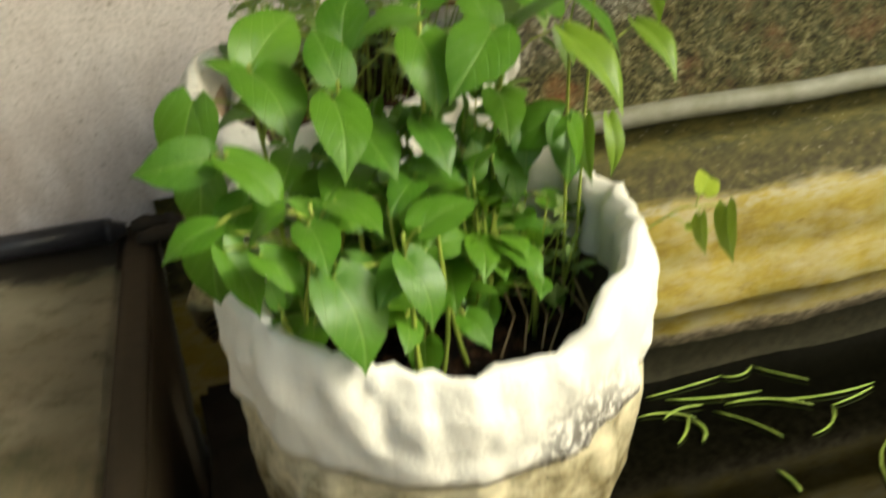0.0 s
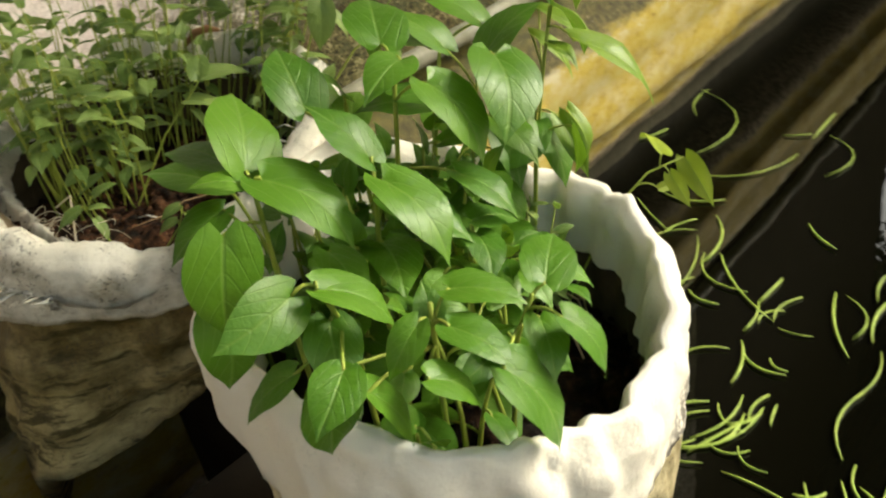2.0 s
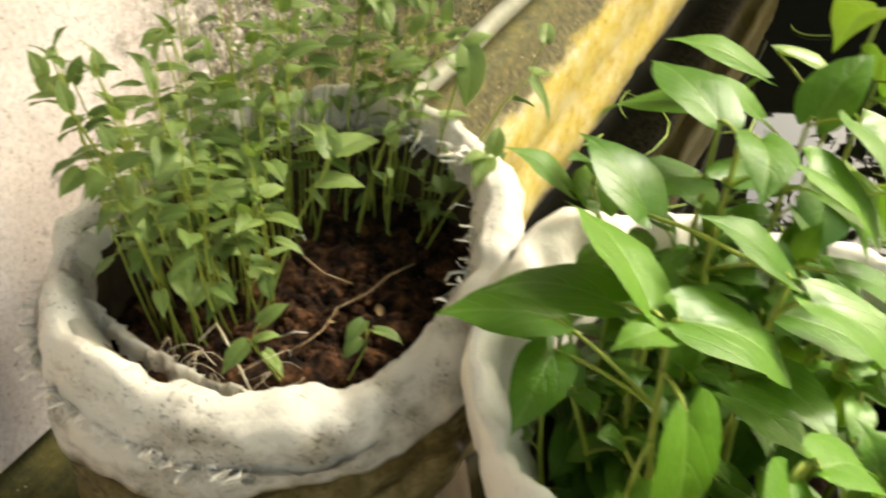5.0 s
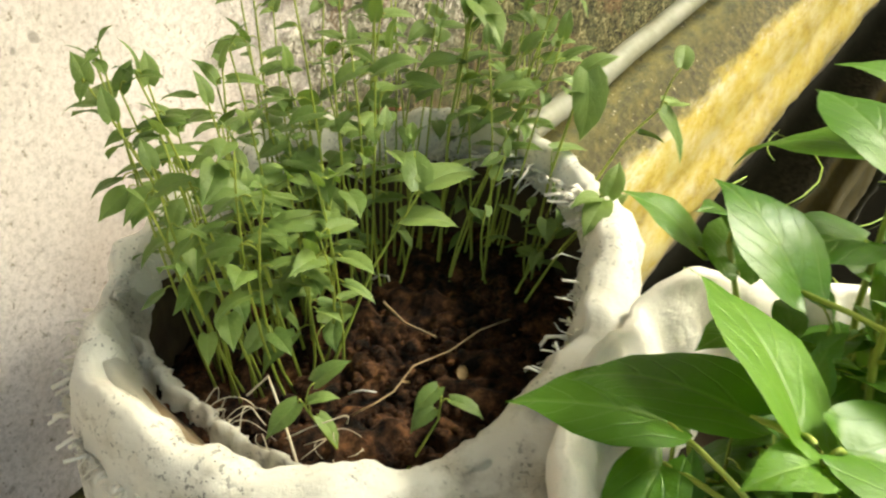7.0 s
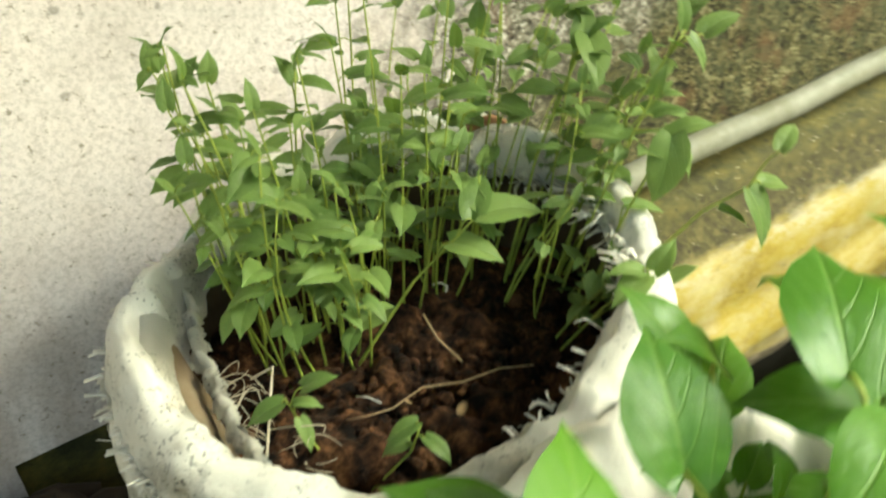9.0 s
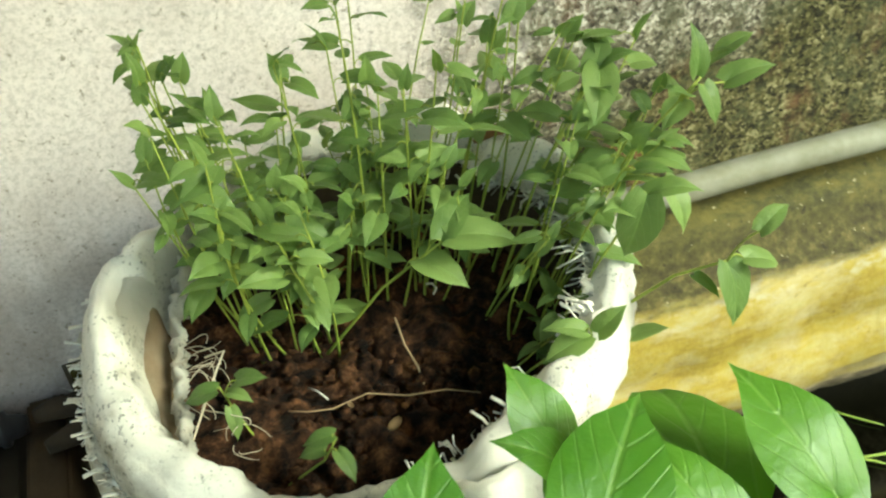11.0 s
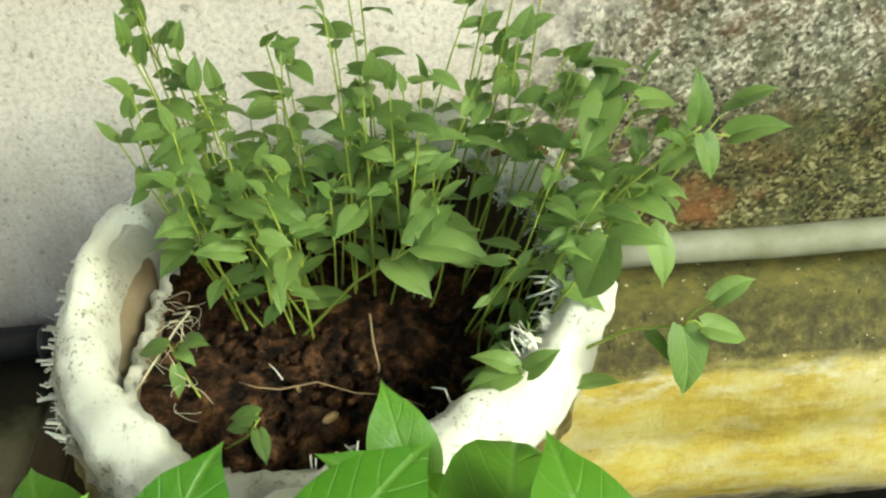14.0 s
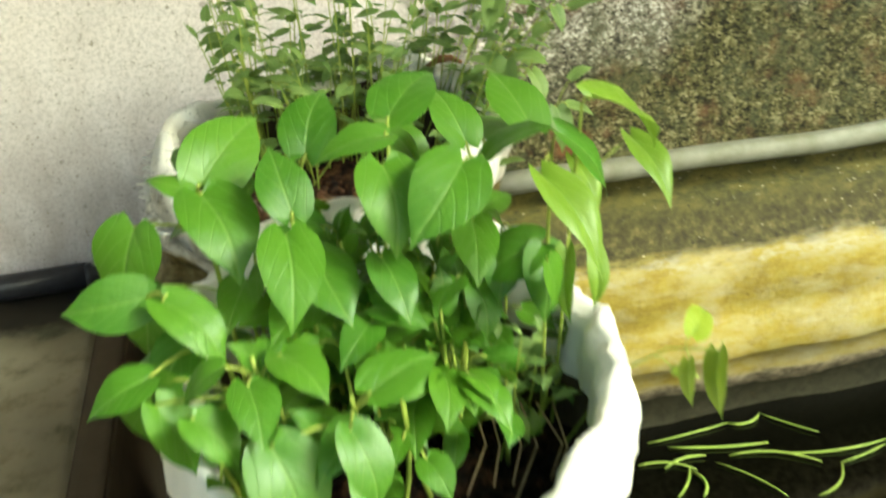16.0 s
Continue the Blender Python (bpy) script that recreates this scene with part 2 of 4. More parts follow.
def make_leaf(name, dark, light, gloss):
    """Leaf blade with a pale midrib and curved side veins; the map runs along (x) and across (y) the blade."""
    m, nt, b = shader(name, gloss, spec=0.36)
    b.inputs["Coat Weight"].default_value, b.inputs["Coat Roughness"].default_value = 0.14, gloss - 0.10
    uv = nt.nodes.new("ShaderNodeUVMap")
    u, w, _ = split(nt, uv.outputs[0])
    side = maths(nt, "ABSOLUTE", maths(nt, "SUBTRACT", w, 0.5))
    rib = ramp(nt, side, [(0.010, (1, 1, 1)), (0.035, (0, 0, 0))])
    vein = maths(nt, "SINE", maths(nt, "MULTIPLY", maths(nt, "SUBTRACT", u, maths(nt, "MULTIPLY", maths(nt, "POWER", side, 1.4), 1.9)), 25.0))
    vein = ramp(nt, vein, [(0.86, (0, 0, 0)), (1.0, (0.7, 0.7, 0.7))])
    info = nt.nodes.new("ShaderNodeObjectInfo")
    tone = mixed(nt, info.outputs["Random"], dark, light)
    blot = clouds(nt, coords(nt), 5)
    tone = mixed(nt, maths(nt, "MULTIPLY", blot, 0.5), tone, (light[0] * 1.3, light[1] * 1.15, light[2]))
    tone = mixed(nt, maths(nt, "MULTIPLY", vein, 0.20), tone, (0.20, 0.30, 0.08))
    tone = mixed(nt, maths(nt, "MULTIPLY", rib, 0.32), tone, (0.20, 0.32, 0.07))
    base(nt, b, tone)
    quilt = maths(nt, "MULTIPLY", clouds(nt, coords(nt), 7, 3), 2.2)
    bump(nt, b, maths(nt, "ADD", quilt, maths(nt, "ADD", maths(nt, "MULTIPLY", vein, -0.8), maths(nt, "MULTIPLY", rib, -1.0))), 0.4, 0.0014)
    nt.links.new(maths(nt, "MULTIPLY_ADD", clouds(nt, coords(nt), 4, 3), 0.35, gloss - 0.12), b.inputs["Roughness"])
    thin = nt.nodes.new("ShaderNodeBsdfTranslucent")
    nt.links.new(mixed(nt, 0.5, tone, (0.22, 0.38, 0.02)), thin.inputs["Color"])
    mix = nt.nodes.new("ShaderNodeMixShader")
    mix.inputs[0].default_value = 0.26
    nt.links.new(b.outputs[0], mix.inputs[1])
    nt.links.new(thin.outputs[0], mix.inputs[2])
    nt.links.new(mix.outputs[0], nt.nodes["Material Output"].inputs["Surface"])
    return m


def make_water():
    m, nt, b = shader("pond_water", 0.012, spec=1.0)
    b.inputs["Base Color"].default_value = (0.002, 0.002, 0.001, 1)
    b.inputs["IOR"].default_value = 1.40
    bump(nt, b, clouds(nt, coords(nt), 6, 2), 0.06, 0.01)
    return m


WALL, PLINTH, SOIL, WATER = make_wall(), make_plinth(), make_soil(), make_water()
# The same soil at 0.35 of its tone, for the front sack.
DARK_SOIL = make_soil("dark_soil", 0.35)
CUFF_A, CUFF_B = make_sack("white_cuff", 0.32, (0.90, 0.88, 0.82), (0.84, 0.80, 0.71), print_at=(0.078, -0.140, 0.142)), make_sack("mouldy_cuff", 0.95, (0.82, 0.81, 0.77), (0.70, 0.675, 0.57), shift=0.02)
SACK_A, SACK_B = make_sack("white_sack", 0.72, (0.82, 0.77, 0.60), (0.70, 0.60, 0.34)), make_sack("mouldy_sack", 0.78, (0.64, 0.57, 0.33), (0.44, 0.35, 0.13), streaks=True, shift=-0.12, upward=True)
LEAF_A = make_leaf("pepper_leaf", (0.032, 0.116, 0.006), (0.090, 0.212, 0.013), 0.40)
LEAF_B = make_leaf("seedling_leaf", (0.060, 0.124, 0.026), (0.172, 0.255, 0.070), 0.46)
LEAF_Y = make_leaf("yellow_leaf", (0.15, 0.23, 0.014), (0.23, 0.30, 0.022), 0.45)
# Soil stain taken near black: shade inside the sacks is painted in.
LINING = make_plain("stained_shaded_cloth", (0.03, 0.021, 0.012), (0.11, 0.08, 0.045), 45, 0.85, 0.4)
STEM = make_plain("green_stem", (0.22, 0.29, 0.04), (0.36, 0.40, 0.08), 60, 0.55)
STALK = make_plain("floating_stalk", (0.24, 0.34, 0.05), (0.42, 0.50, 0.12), 40, 0.45)
SLAB = make_slab()
LIP = make_plain("slab_lip", (0.085, 0.065, 0.040), (0.055, 0.042, 0.026), 45, 0.9, 0.4, spec=0.15)
DARK = make_plain("wet_concrete", (0.016, 0.012, 0.007), (0.045, 0.032, 0.018), 25, 0.8, 0.5, spec=0.15)
HOSE = make_plain("black_hose", (0.012, 0.012, 0.014), (0.05, 0.05, 0.06), 50, 0.35, 0.1)
PIPE = make_plain("weathered_pipe", (0.15, 0.145, 0.09), (0.37, 0.37, 0.33), 22, 0.6, 0.4)
THREAD = make_plain("sack_thread", (0.75, 0.73, 0.66), (0.62, 0.58, 0.48), 80, 0.7)
STRAND = make_plain("grubby_thread", (0.62, 0.55, 0.42), (0.42, 0.35, 0.23), 80, 0.7)
ROOT = make_plain("dry_root", (0.42, 0.30, 0.17), (0.30, 0.19, 0.10), 60, 0.8)
ROOF = make_plain("rusty_roofing", (0.022, 0.018, 0.014), (0.045, 0.032, 0.022), 6, 0.9, spec=0.05)
BARK = make_plain("bark", (0.12, 0.09, 0.06), (0.20, 0.15, 0.10), 12, 0.9)
FAR_LEAF = make_plain("far_foliage", (0.03, 0.06, 0.015), (0.07, 0.12, 0.03), 3, 0.7)
ROTTEN = make_plain("rotten_wood", (0.022, 0.016, 0.010), (0.07, 0.05, 0.03), 40, 0.85, 0.6)

# ---- building helpers ----


def mesh_of(name, bm, material, smooth=True):
    me = bpy.data.meshes.new(name)
    bm.to_mesh(me)
    bm.free()
    if smooth:
        me.polygons.foreach_set("use_smooth", [True] * len(me.polygons))
    if material:
        me.materials.append(material)
    return me


def part(name, bm, material, parent=None, label="", smooth=True):
    ob = new(name, mesh_of(name, bm, material, smooth) if isinstance(bm, bmesh.types.BMesh) else bm)
    if parent:
        ob.parent = parent
    return tagged(ob, label)


def thing(name, place, label, category, group="", kind=""):
    ob = new(name)
    ob.empty_display_size = 0.02
    ob.location = place
    return tagged(ob, label, category, group, kind)


def box(x0, x1, y0, y1, z0, z1, cuts=0, rough=0.0, bevel=0.004):
    bm = bmesh.new()
    bmesh.ops.create_cube(bm, size=1, matrix=Matrix.LocRotScale(((x0 + x1) / 2, (y0 + y1) / 2, (z0 + z1) / 2), None, (x1 - x0, y1 - y0, z1 - z0)))
    if bevel:
        bmesh.ops.bevel(bm, geom=bm.edges[:], offset=bevel, segments=2, affect="EDGES")
    if cuts:
        bmesh.ops.subdivide_edges(bm, edges=bm.edges[:], cuts=cuts, use_grid_fill=True)
        for v in bm.verts:
            v.co += rough * noise.noise_vector(v.co * 9)
    return bm


def tube(bm, points, radii, sides=6):
    """A round tube through points, into bm."""
    rings = []
    for n, p in enumerate(points):
        p = Vector(p)
        way = (Vector(points[min(n + 1, len(points) - 1)]) - Vector(points[max(n - 1, 0)])).normalized()
        a = way.cross(Vector((0.31, 0.52, 0.79))).normalized()
        b = way.cross(a)
        r = radii[n] if hasattr(radii, "__len__") else radii
        rings.append([bm.verts.new(p + r * (math.cos(2 * math.pi * k / sides) * a + math.sin(2 * math.pi * k / sides) * b)) for k in range(sides)])
    for u, w in zip(rings, rings[1:]):
        for k in range(sides):
            bm.faces.new((u[k], u[(k + 1) % sides], w[(k + 1) % sides], w[k]))
    bm.faces.new(rings[0][::-1])
    bm.faces.new(rings[-1])
    return bm


def bent(a, b, sag, steps=5):
    """Points from a to b, bowed by the vector sag."""
    a, b, sag = Vector(a), Vector(b), Vector(sag)
    return [a.lerp(b, n / steps) + sag * (4 * n / steps * (1 - n / steps)) for n in range(steps + 1)]


def leaf_mesh(name, material, width, arch, fold, wave=0.02, seed=0, steps=11):
    """A heart-based, pointed blade of unit length along +x, its base at the origin, its upper side to +z."""
    rng = random.Random(seed)
    bm = bmesh.new()
    uv = bm.loops.layers.uv.new("map")
    across = (-1, -0.78, -0.5, -0.22, 0, 0.22, 0.5, 0.78, 1)
    where, rows = {}, []
    phase = rng.uniform(0, 6)
    bend = rng.uniform(-0.05, 0.05)
    for n in range(steps + 1):
        u = 0.5 - 0.5 * math.cos(math.pi * (n / steps) ** 1.05)
        half = 0.5 * width * u ** 0.45 * (1 - u) ** 1.05 / 0.41 * (1 - 0.5 * max(0.0, u - 0.72) / 0.28) if 0 < u < 0.999 else 0.003
        row = []
        for s in across:
            x = u - 0.16 * (1 - u) ** 5 * abs(s) ** 1.6 * (u > 0)
            z = arch * 4 * u * (1 - u) + fold * (1.3 * abs(s) - 0.9 * s * s) * half * 2
            z += wave * abs(s) * math.sin(9 * u + phase + s * 1.5) * min(1, 3 * (1 - u))
            z += 0.010 * width * math.sin(25 * (u - 0.5 * abs(s) ** 1.4 * half)) * min(abs(s), 1.3 - abs(s)) * 2
            v = bm.verts.new((x, s * half + bend * math.sin(math.pi * u), z))
            where[v] = (u, 0.5 + s * half / width)
            row.append(v)
        rows.append(row)
    for a, b in zip(rows, rows[1:]):
        for k in range(len(across) - 1):
            f = bm.faces.new((a[k], b[k], b[k + 1], a[k + 1]))
            for loop in f.loops:
                loop[uv].uv = where[loop.vert]
    return mesh_of(name, bm, material)


BLADES_A = [leaf_mesh("leaf", LEAF_A, w, d, 0.07, seed=n, steps=14) for n, (w, d) in enumerate(((0.70, 0.10), (0.64, 0.16), (0.76, 0.14), (0.62, 0.12), (0.74, 0.08)))]
BLADES_B = [leaf_mesh("leaf", LEAF_B, w, d, 0.16, seed=20 + n, steps=8) for n, (w, d) in enumerate(((0.60, 0.10), (0.52, 0.16), (0.66, 0.12), (0.47, 0.07)))]
LEAF_L = make_leaf("limp_leaf", (0.10, 0.19, 0.015), (0.15, 0.25, 0.02), 0.4)
BLADES_L = [leaf_mesh("leaf", LEAF_L, w, d, 0.22, seed=60 + n) for n, (w, d) in enumerate(((0.36, 0.20), (0.46, 0.14)))]
BLADES_Y = [leaf_mesh("leaf", LEAF_Y, 0.48, 0.12, 0.20, seed=40)]


def put_leaf(plant, mesh, start, way, length, twist=0.0):
    """A blade from start along way, its face turned upwards, then rolled by twist degrees. start is measured from the plant's foot."""
    x = Vector(way).normalized()
    y = Vector((0.10, -0.26, 1)).cross(x)
    y = y.normalized() if y.length > 0.05 else Vector((0, 1, 0))
    m = Matrix((x, y, x.cross(y))).transposed().to_4x4()
    ob = new("leaf", mesh)
    ob.parent = plant
    ob.matrix_local = Matrix.Translation(start) @ m @ Matrix.Rotation(radians(twist), 4, "X") @ Matrix.Scale(length, 4)
    return ob

# ---- setting ----


def wall_sheet():
    bm = box(-3.2, -0.105, 1.31, 1.51, -0.4, 2.7, bevel=0)
    bmesh.ops.create_cube(bm, size=1, matrix=Matrix.LocRotScale((0.8475, 1.41, 1.6225), None, (1.905, 0.2, 2.155)))
    return bm


tagged(part("wall_north", wall_sheet(), WALL, smooth=False), "cement wall, pale plaster beside bare pebbly mossy concrete", "wall", kind="structure")
# Wall stretch added near black so that its reflection in the pond stays dark.
MIRROR_DARK = make_plain("near_black_wall", (0.020, 0.017, 0.012), (0.055, 0.045, 0.030), 9, 0.95, 0.5, spec=0.05)
tagged(part("wall_north_2", box(1.800, 3.700, 1.312, 1.510, 0.545, 2.7, bevel=0), MIRROR_DARK, smooth=False), "wall stretch added over the pond, near black to darken its reflection", "wall", kind="structure")


def plinth():
    """The foot of the wall over the pond: mossy band, painted step, cement lip, undercut at the waterline."""
    profile = ((1.330, 0.575), (1.335, 0.540), (1.330, 0.508), (1.300, 0.496), (1.288, 0.486), (1.282, 0.465), (1.262, 0.440), (1.248, 0.420), (1.240, 0.395), (1.238, 0.330), (1.243, 0.318),
               (1.238, 0.300), (1.232, 0.265), (1.230, 0.235), (1.240, 0.222), (1.262, 0.212), (1.268, 0.170), (1.285, 0.135), (1.335, 0.118), (1.372, 0.090), (1.378, 0.0), (1.380, -0.4), (1.60, -0.4))
    bm = bmesh.new()
    steps = 170
    last = None
    for n in range(steps + 1):
        x = -0.105 + 3.8 * (n / steps) ** 1.5
        row = []
        for y, z in profile:
            p = Vector((x, y, z))
            k = 0.010 * noise.noise(p * 5) + 0.004 * noise.noise(p * 24)
            row.append(bm.verts.new((x, y + (k if y < 1.5 else 0), z + 0.7 * k)))
        if last:
            for a in range(len(profile) - 1):
                bm.faces.new((last[a], last[a + 1], row[a + 1], row[a]))
        last = row
    return bm


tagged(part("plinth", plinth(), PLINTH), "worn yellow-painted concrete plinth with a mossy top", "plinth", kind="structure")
slab = tagged(part("floor", box(-3.2, -0.15, -2.5, 1.306, -0.4, 0.51, bevel=0.006), SLAB), "mossy grey-brown concrete floor slab", "floor", kind="structure")
tagged(part("trim", box(-0.148, -0.108, -2.5, 1.306, -0.4, 0.516, cuts=3, rough=0.004), LIP), "worn cement lip along the slab", "trim", kind="structure")
tagged(part("ledge", box(-0.07, 0.21, 0.42, 0.985, -0.4, 0.435, cuts=4, rough=0.006, bevel=0.01), DARK), "dark wet concrete ledge over the pond", "ledge", kind="structure")
tagged(part("ledge", box(0.150, 0.270, 0.990, 1.225, -0.4, 0.570, cuts=4, rough=0.006, bevel=0.01), DARK), "dark wet concrete step against the wall", "ledge", kind="structure")


def sheet(x0, x1, y0, y1, z):
    bm = bmesh.new()
    bm.faces.new([bm.verts.new(p) for p in ((x0, y0, z), (x1, y0, z), (x1, y1, z), (x0, y1, z))])
    return bm


tagged(part("water", sheet(-0.11, 12, -6, 1.5, 0.0), WATER), "still black pond water", "water", kind="structure")
GROUND = make_plain("earth", (0.12, 0.09, 0.05), (0.09, 0.11, 0.04), 2, 0.95)
tagged(part("ground", sheet(-300, 300, -300, 300, -0.42), GROUND), "dark earth ground round the pond", "ground", kind="structure")

# ---- pipes ----


def long_pipe():
    bm = bmesh.new()
    return tube(bm, [(0.36 + 3.33 * n / 30, 1.292 + 0.003 * math.sin(n), 0.560 + 0.002 * math.sin(2.3 * n)) for n in range(31)], 0.017, 14)


part("wall_pipe", long_pipe(), PIPE)
tagged(bpy.data.objects["wall_pipe"], "weathered grey plastic pipe along the wall foot", "pipe")
hose = thing("hose", (-0.165, 1.262, 0.512), "black plastic hose lying along the wall", "hose")
part("tube", tube(bmesh.new(), [(-2.6 + 2.60 * n / 20, 0.004 * math.sin(n * 0.7), 0.017) for n in range(21)], 0.017, 14), HOSE, hose)
part("end_collar", tube(bmesh.new(), [(0.0, 0, 0.017), (0.006, 0, 0.017), (0.008, 0, 0.017), (0.024, 0, 0.016)], [0.0175, 0.0175, 0.013, 0.009], 14), HOSE, hose)
for row in (((-0.135, 1.268, 0.528), (-0.115, 1.27, 0.53), (-0.095, 1.262, 0.531), (-0.08, 1.268, 0.525), (-0.05, 1.262, 0.52)),
            ((-0.125, 1.225, 0.526), (-0.100, 1.235, 0.524), (-0.075, 1.240, 0.522), (-0.05, 1.250, 0.515), (-0.02, 1.245, 0.510)),
            ((-0.10, 1.285, 0.522), (-0.085, 1.27, 0.528), (-0.07, 1.245, 0.524), (-0.055, 1.22, 0.512), (-0.045, 1.20, 0.506))):
    tagged(part("wood_scrap", tube(bmesh.new(), row, [0.007, 0.012, 0.010, 0.012, 0.006], 7), ROTTEN), "dark rotten piece of wood at the wall foot", "wood scrap", "rotten wood scraps")

# ---- sacks ----


def sack(name, place, height, r_foot, r_rim, soil, material, seed, label, squash=(1, 1), cuff=0.09, bulge=0.02, dip=(0.0, 0.0), ear=(0.0, 0.0), folds=0.0, hem=None, stand=(0.0, 0.0, 0.0), tilt=0.0, earth=None, lining=None, sag=0.0, crumple=0.0, lip=(0.0, 0.0)):
    """An open woven sack with a rolled rim and a cuff turned outwards, full of soil."""
    ob = thing(name, place, label, "grow bag", "planted sacks")
    rng = random.Random(seed)
    n_round = 180

    def ring(bm, r, z, crease, k_z=18.0, lift=0.0, inward=0.0):
        row = []
        for k in range(n_round):
            a = 2 * math.pi * k / n_round
            d = Vector((math.cos(a), math.sin(a), 0))
            w = noise.noise(Vector((2.2 * d.x, 2.2 * d.y, 3 * z)) + Vector((seed, 0, 0)))
            w2 = noise.noise(Vector((7 * d.x, 7 * d.y, k_z * z)) + Vector((0, seed, 0)))
            low = 1 - z / height
            rr = r + 0.010 * w + crease * w2 + 1.15 * crease * (0.3 - abs(noise.noise(Vector((13 * d.x, 13 * d.y, 26 * z)) + Vector((seed, seed, 0))))) + ear[1] * max(0, low) ** 1.3 * math.exp(-((math.cos(a - ear[0]) - 1) * 5) ** 2)
            if crumple:
                facet = noise.voronoi(Vector((4.2 * d.x, 4.2 * d.y, 22 * z + seed)))[0]
                rr += crumple * (facet[1] - facet[0] - 0.25) * min(1, max(0, z / height - 0.35) / 0.3)
            rr += folds * max(0, low) * math.sin(95 * z + 2.5 * w + 1.2 * math.sin(2 * a))
            drop = dip[1] * max(0.0, math.cos(a - dip[0])) ** 2 * min(1, z / height)
            up = max(0.0, math.cos(a - stand[0])) ** 2 * min(1, max(0, z / height - 0.4) / 0.6)
            rr += stand[2] * up - inward * lip[1] * max(0.0, math.cos(a - lip[0])) ** 1.5
            drop -= stand[1] * up + min(0.075, tilt * (1 - math.cos(a - ear[0])) / 2) * max(0, low)
            drop += sag * max(0, low) ** 1.5 * math.exp(-((math.cos(a - ear[0]) - 1) * 30) ** 2)
            row.append(bm.verts.new((rr * d.x * squash[0], rr * d.y * squash[1], z - drop + lift * noise.noise(Vector((3 * d.x, 3 * d.y, seed))) + 0.3 * lift * noise.noise(Vector((9 * d.x, 9 * d.y, seed))))))
        return row

    def skin(rings, bm):
        for u, w in zip(rings, rings[1:]):
            for k in range(n_round):
                j = (k + 1) % n_round
                bm.faces.new((u[k], u[j], w[j], w[k]))

    bm = bmesh.new()
    rings = []
    for n in range(17):
        t = n / 16
        r = r_foot + (r_rim - 0.012 - r_foot) * t ** 0.7 + bulge * math.sin(math.pi * t)
        rings.append(ring(bm, r, 0.002 + (height - 0.03) * t, 0.008 * (1 - 0.5 * t)))
    bm.faces.new(rings[0][::-1])
    skin(rings, bm)
    part("bag", bm, material, ob)
    bm = bmesh.new()
    rings = []
    deep = 0.035 if crumple == 0 else 0.062
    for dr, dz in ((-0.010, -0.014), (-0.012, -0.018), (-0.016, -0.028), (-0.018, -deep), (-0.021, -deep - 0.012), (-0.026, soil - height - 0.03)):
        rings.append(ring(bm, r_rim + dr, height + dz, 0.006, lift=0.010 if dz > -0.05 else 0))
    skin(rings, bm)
    part("lining", bm, lining or material, ob, "soil-stained inner side of the cloth, darkened for the shade inside" if lining else "")
    bm = bmesh.new()
    rings = []
    for dr, dz, cr, lift in ((-0.024, -deep, 0.005, 0.01), (-0.016, -0.008, 0.007, 0.014), (-0.010, 0.001, 0.007, 0.016), (-0.003, 0.001, 0.006, 0.016), (0.004, -0.010, 0.006, 0.014),
                             (0.009, -cuff * 0.4, 0.006, 0.012), (0.008, -cuff * 0.75, 0.005, 0.010), (0.006, -cuff, 0.004, 0.008), (0.001, -cuff + 0.002, 0.004, 0.008)):
        if rings:
            for k in (1 / 3, 2 / 3):
                mid = [was + k * (now - was) for was, now in zip(before, (dr, dz, cr, lift))]
                rings.append(ring(bm, r_rim + mid[0], height + mid[1], mid[2], lift=mid[3], inward=min(1, max(0, 0.004 - mid[0]) / 0.014)))
        before = (dr, dz, cr, lift)
        rings.append(ring(bm, r_rim + dr, height + dz, cr, lift=lift, inward=min(1, max(0, 0.004 - dr) / 0.014)))
    skin(rings, bm)
    part("cuff", bm, hem or material, ob)
    bm = bmesh.new()
    rows = [[bm.verts.new((0, 0, soil + 0.012 * noise.noise(Vector((seed, 0, 0)))))]]
    for q in range(1, 27):
        rr = (r_rim - 0.018) * q / 26
        row = []
        for k in range(n_round):
            a = 2 * math.pi * k / n_round
            p = Vector((rr * math.cos(a) * squash[0], rr * math.sin(a) * squash[1], 0))
            row.append(bm.verts.new((p.x, p.y, soil + 0.012 * noise.noise(p * 14 + Vector((seed, 0, 0))) + 0.020 * abs(noise.noise(p * 27)) + 0.008 * noise.noise(p * 70) + 0.004 * noise.noise(p * 150))))
        rows.append(row)
    for k in range(n_round):
        bm.faces.new((rows[0][0], rows[1][k], rows[1][(k + 1) % n_round]))
    skin(rows[1:], bm)
    bmesh.ops.recalc_face_normals(bm, faces=bm.faces[:])
    part("soil", bm, earth or SOIL, ob, "near-black potting soil" if earth else "crumbly dark brown potting soil")
    return ob


front = sack("sack", (0.143, 0.692, 0.437), 0.278, 0.132, 0.164, 0.158, SACK_A, 3.0, "white woven plastic sack holding big-leaved pepper plants", squash=(1.0, 0.93), dip=(radians(-92), 0.048), cuff=0.100, hem=CUFF_A, stand=(radians(90), 0.046, 0.036), earth=DARK_SOIL, crumple=0.010, lining=LINING)
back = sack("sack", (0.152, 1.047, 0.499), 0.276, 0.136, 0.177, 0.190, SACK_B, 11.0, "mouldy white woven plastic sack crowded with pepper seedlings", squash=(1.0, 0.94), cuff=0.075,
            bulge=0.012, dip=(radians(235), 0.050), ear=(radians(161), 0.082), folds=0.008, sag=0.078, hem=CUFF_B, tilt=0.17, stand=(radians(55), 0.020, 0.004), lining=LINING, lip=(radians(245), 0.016))


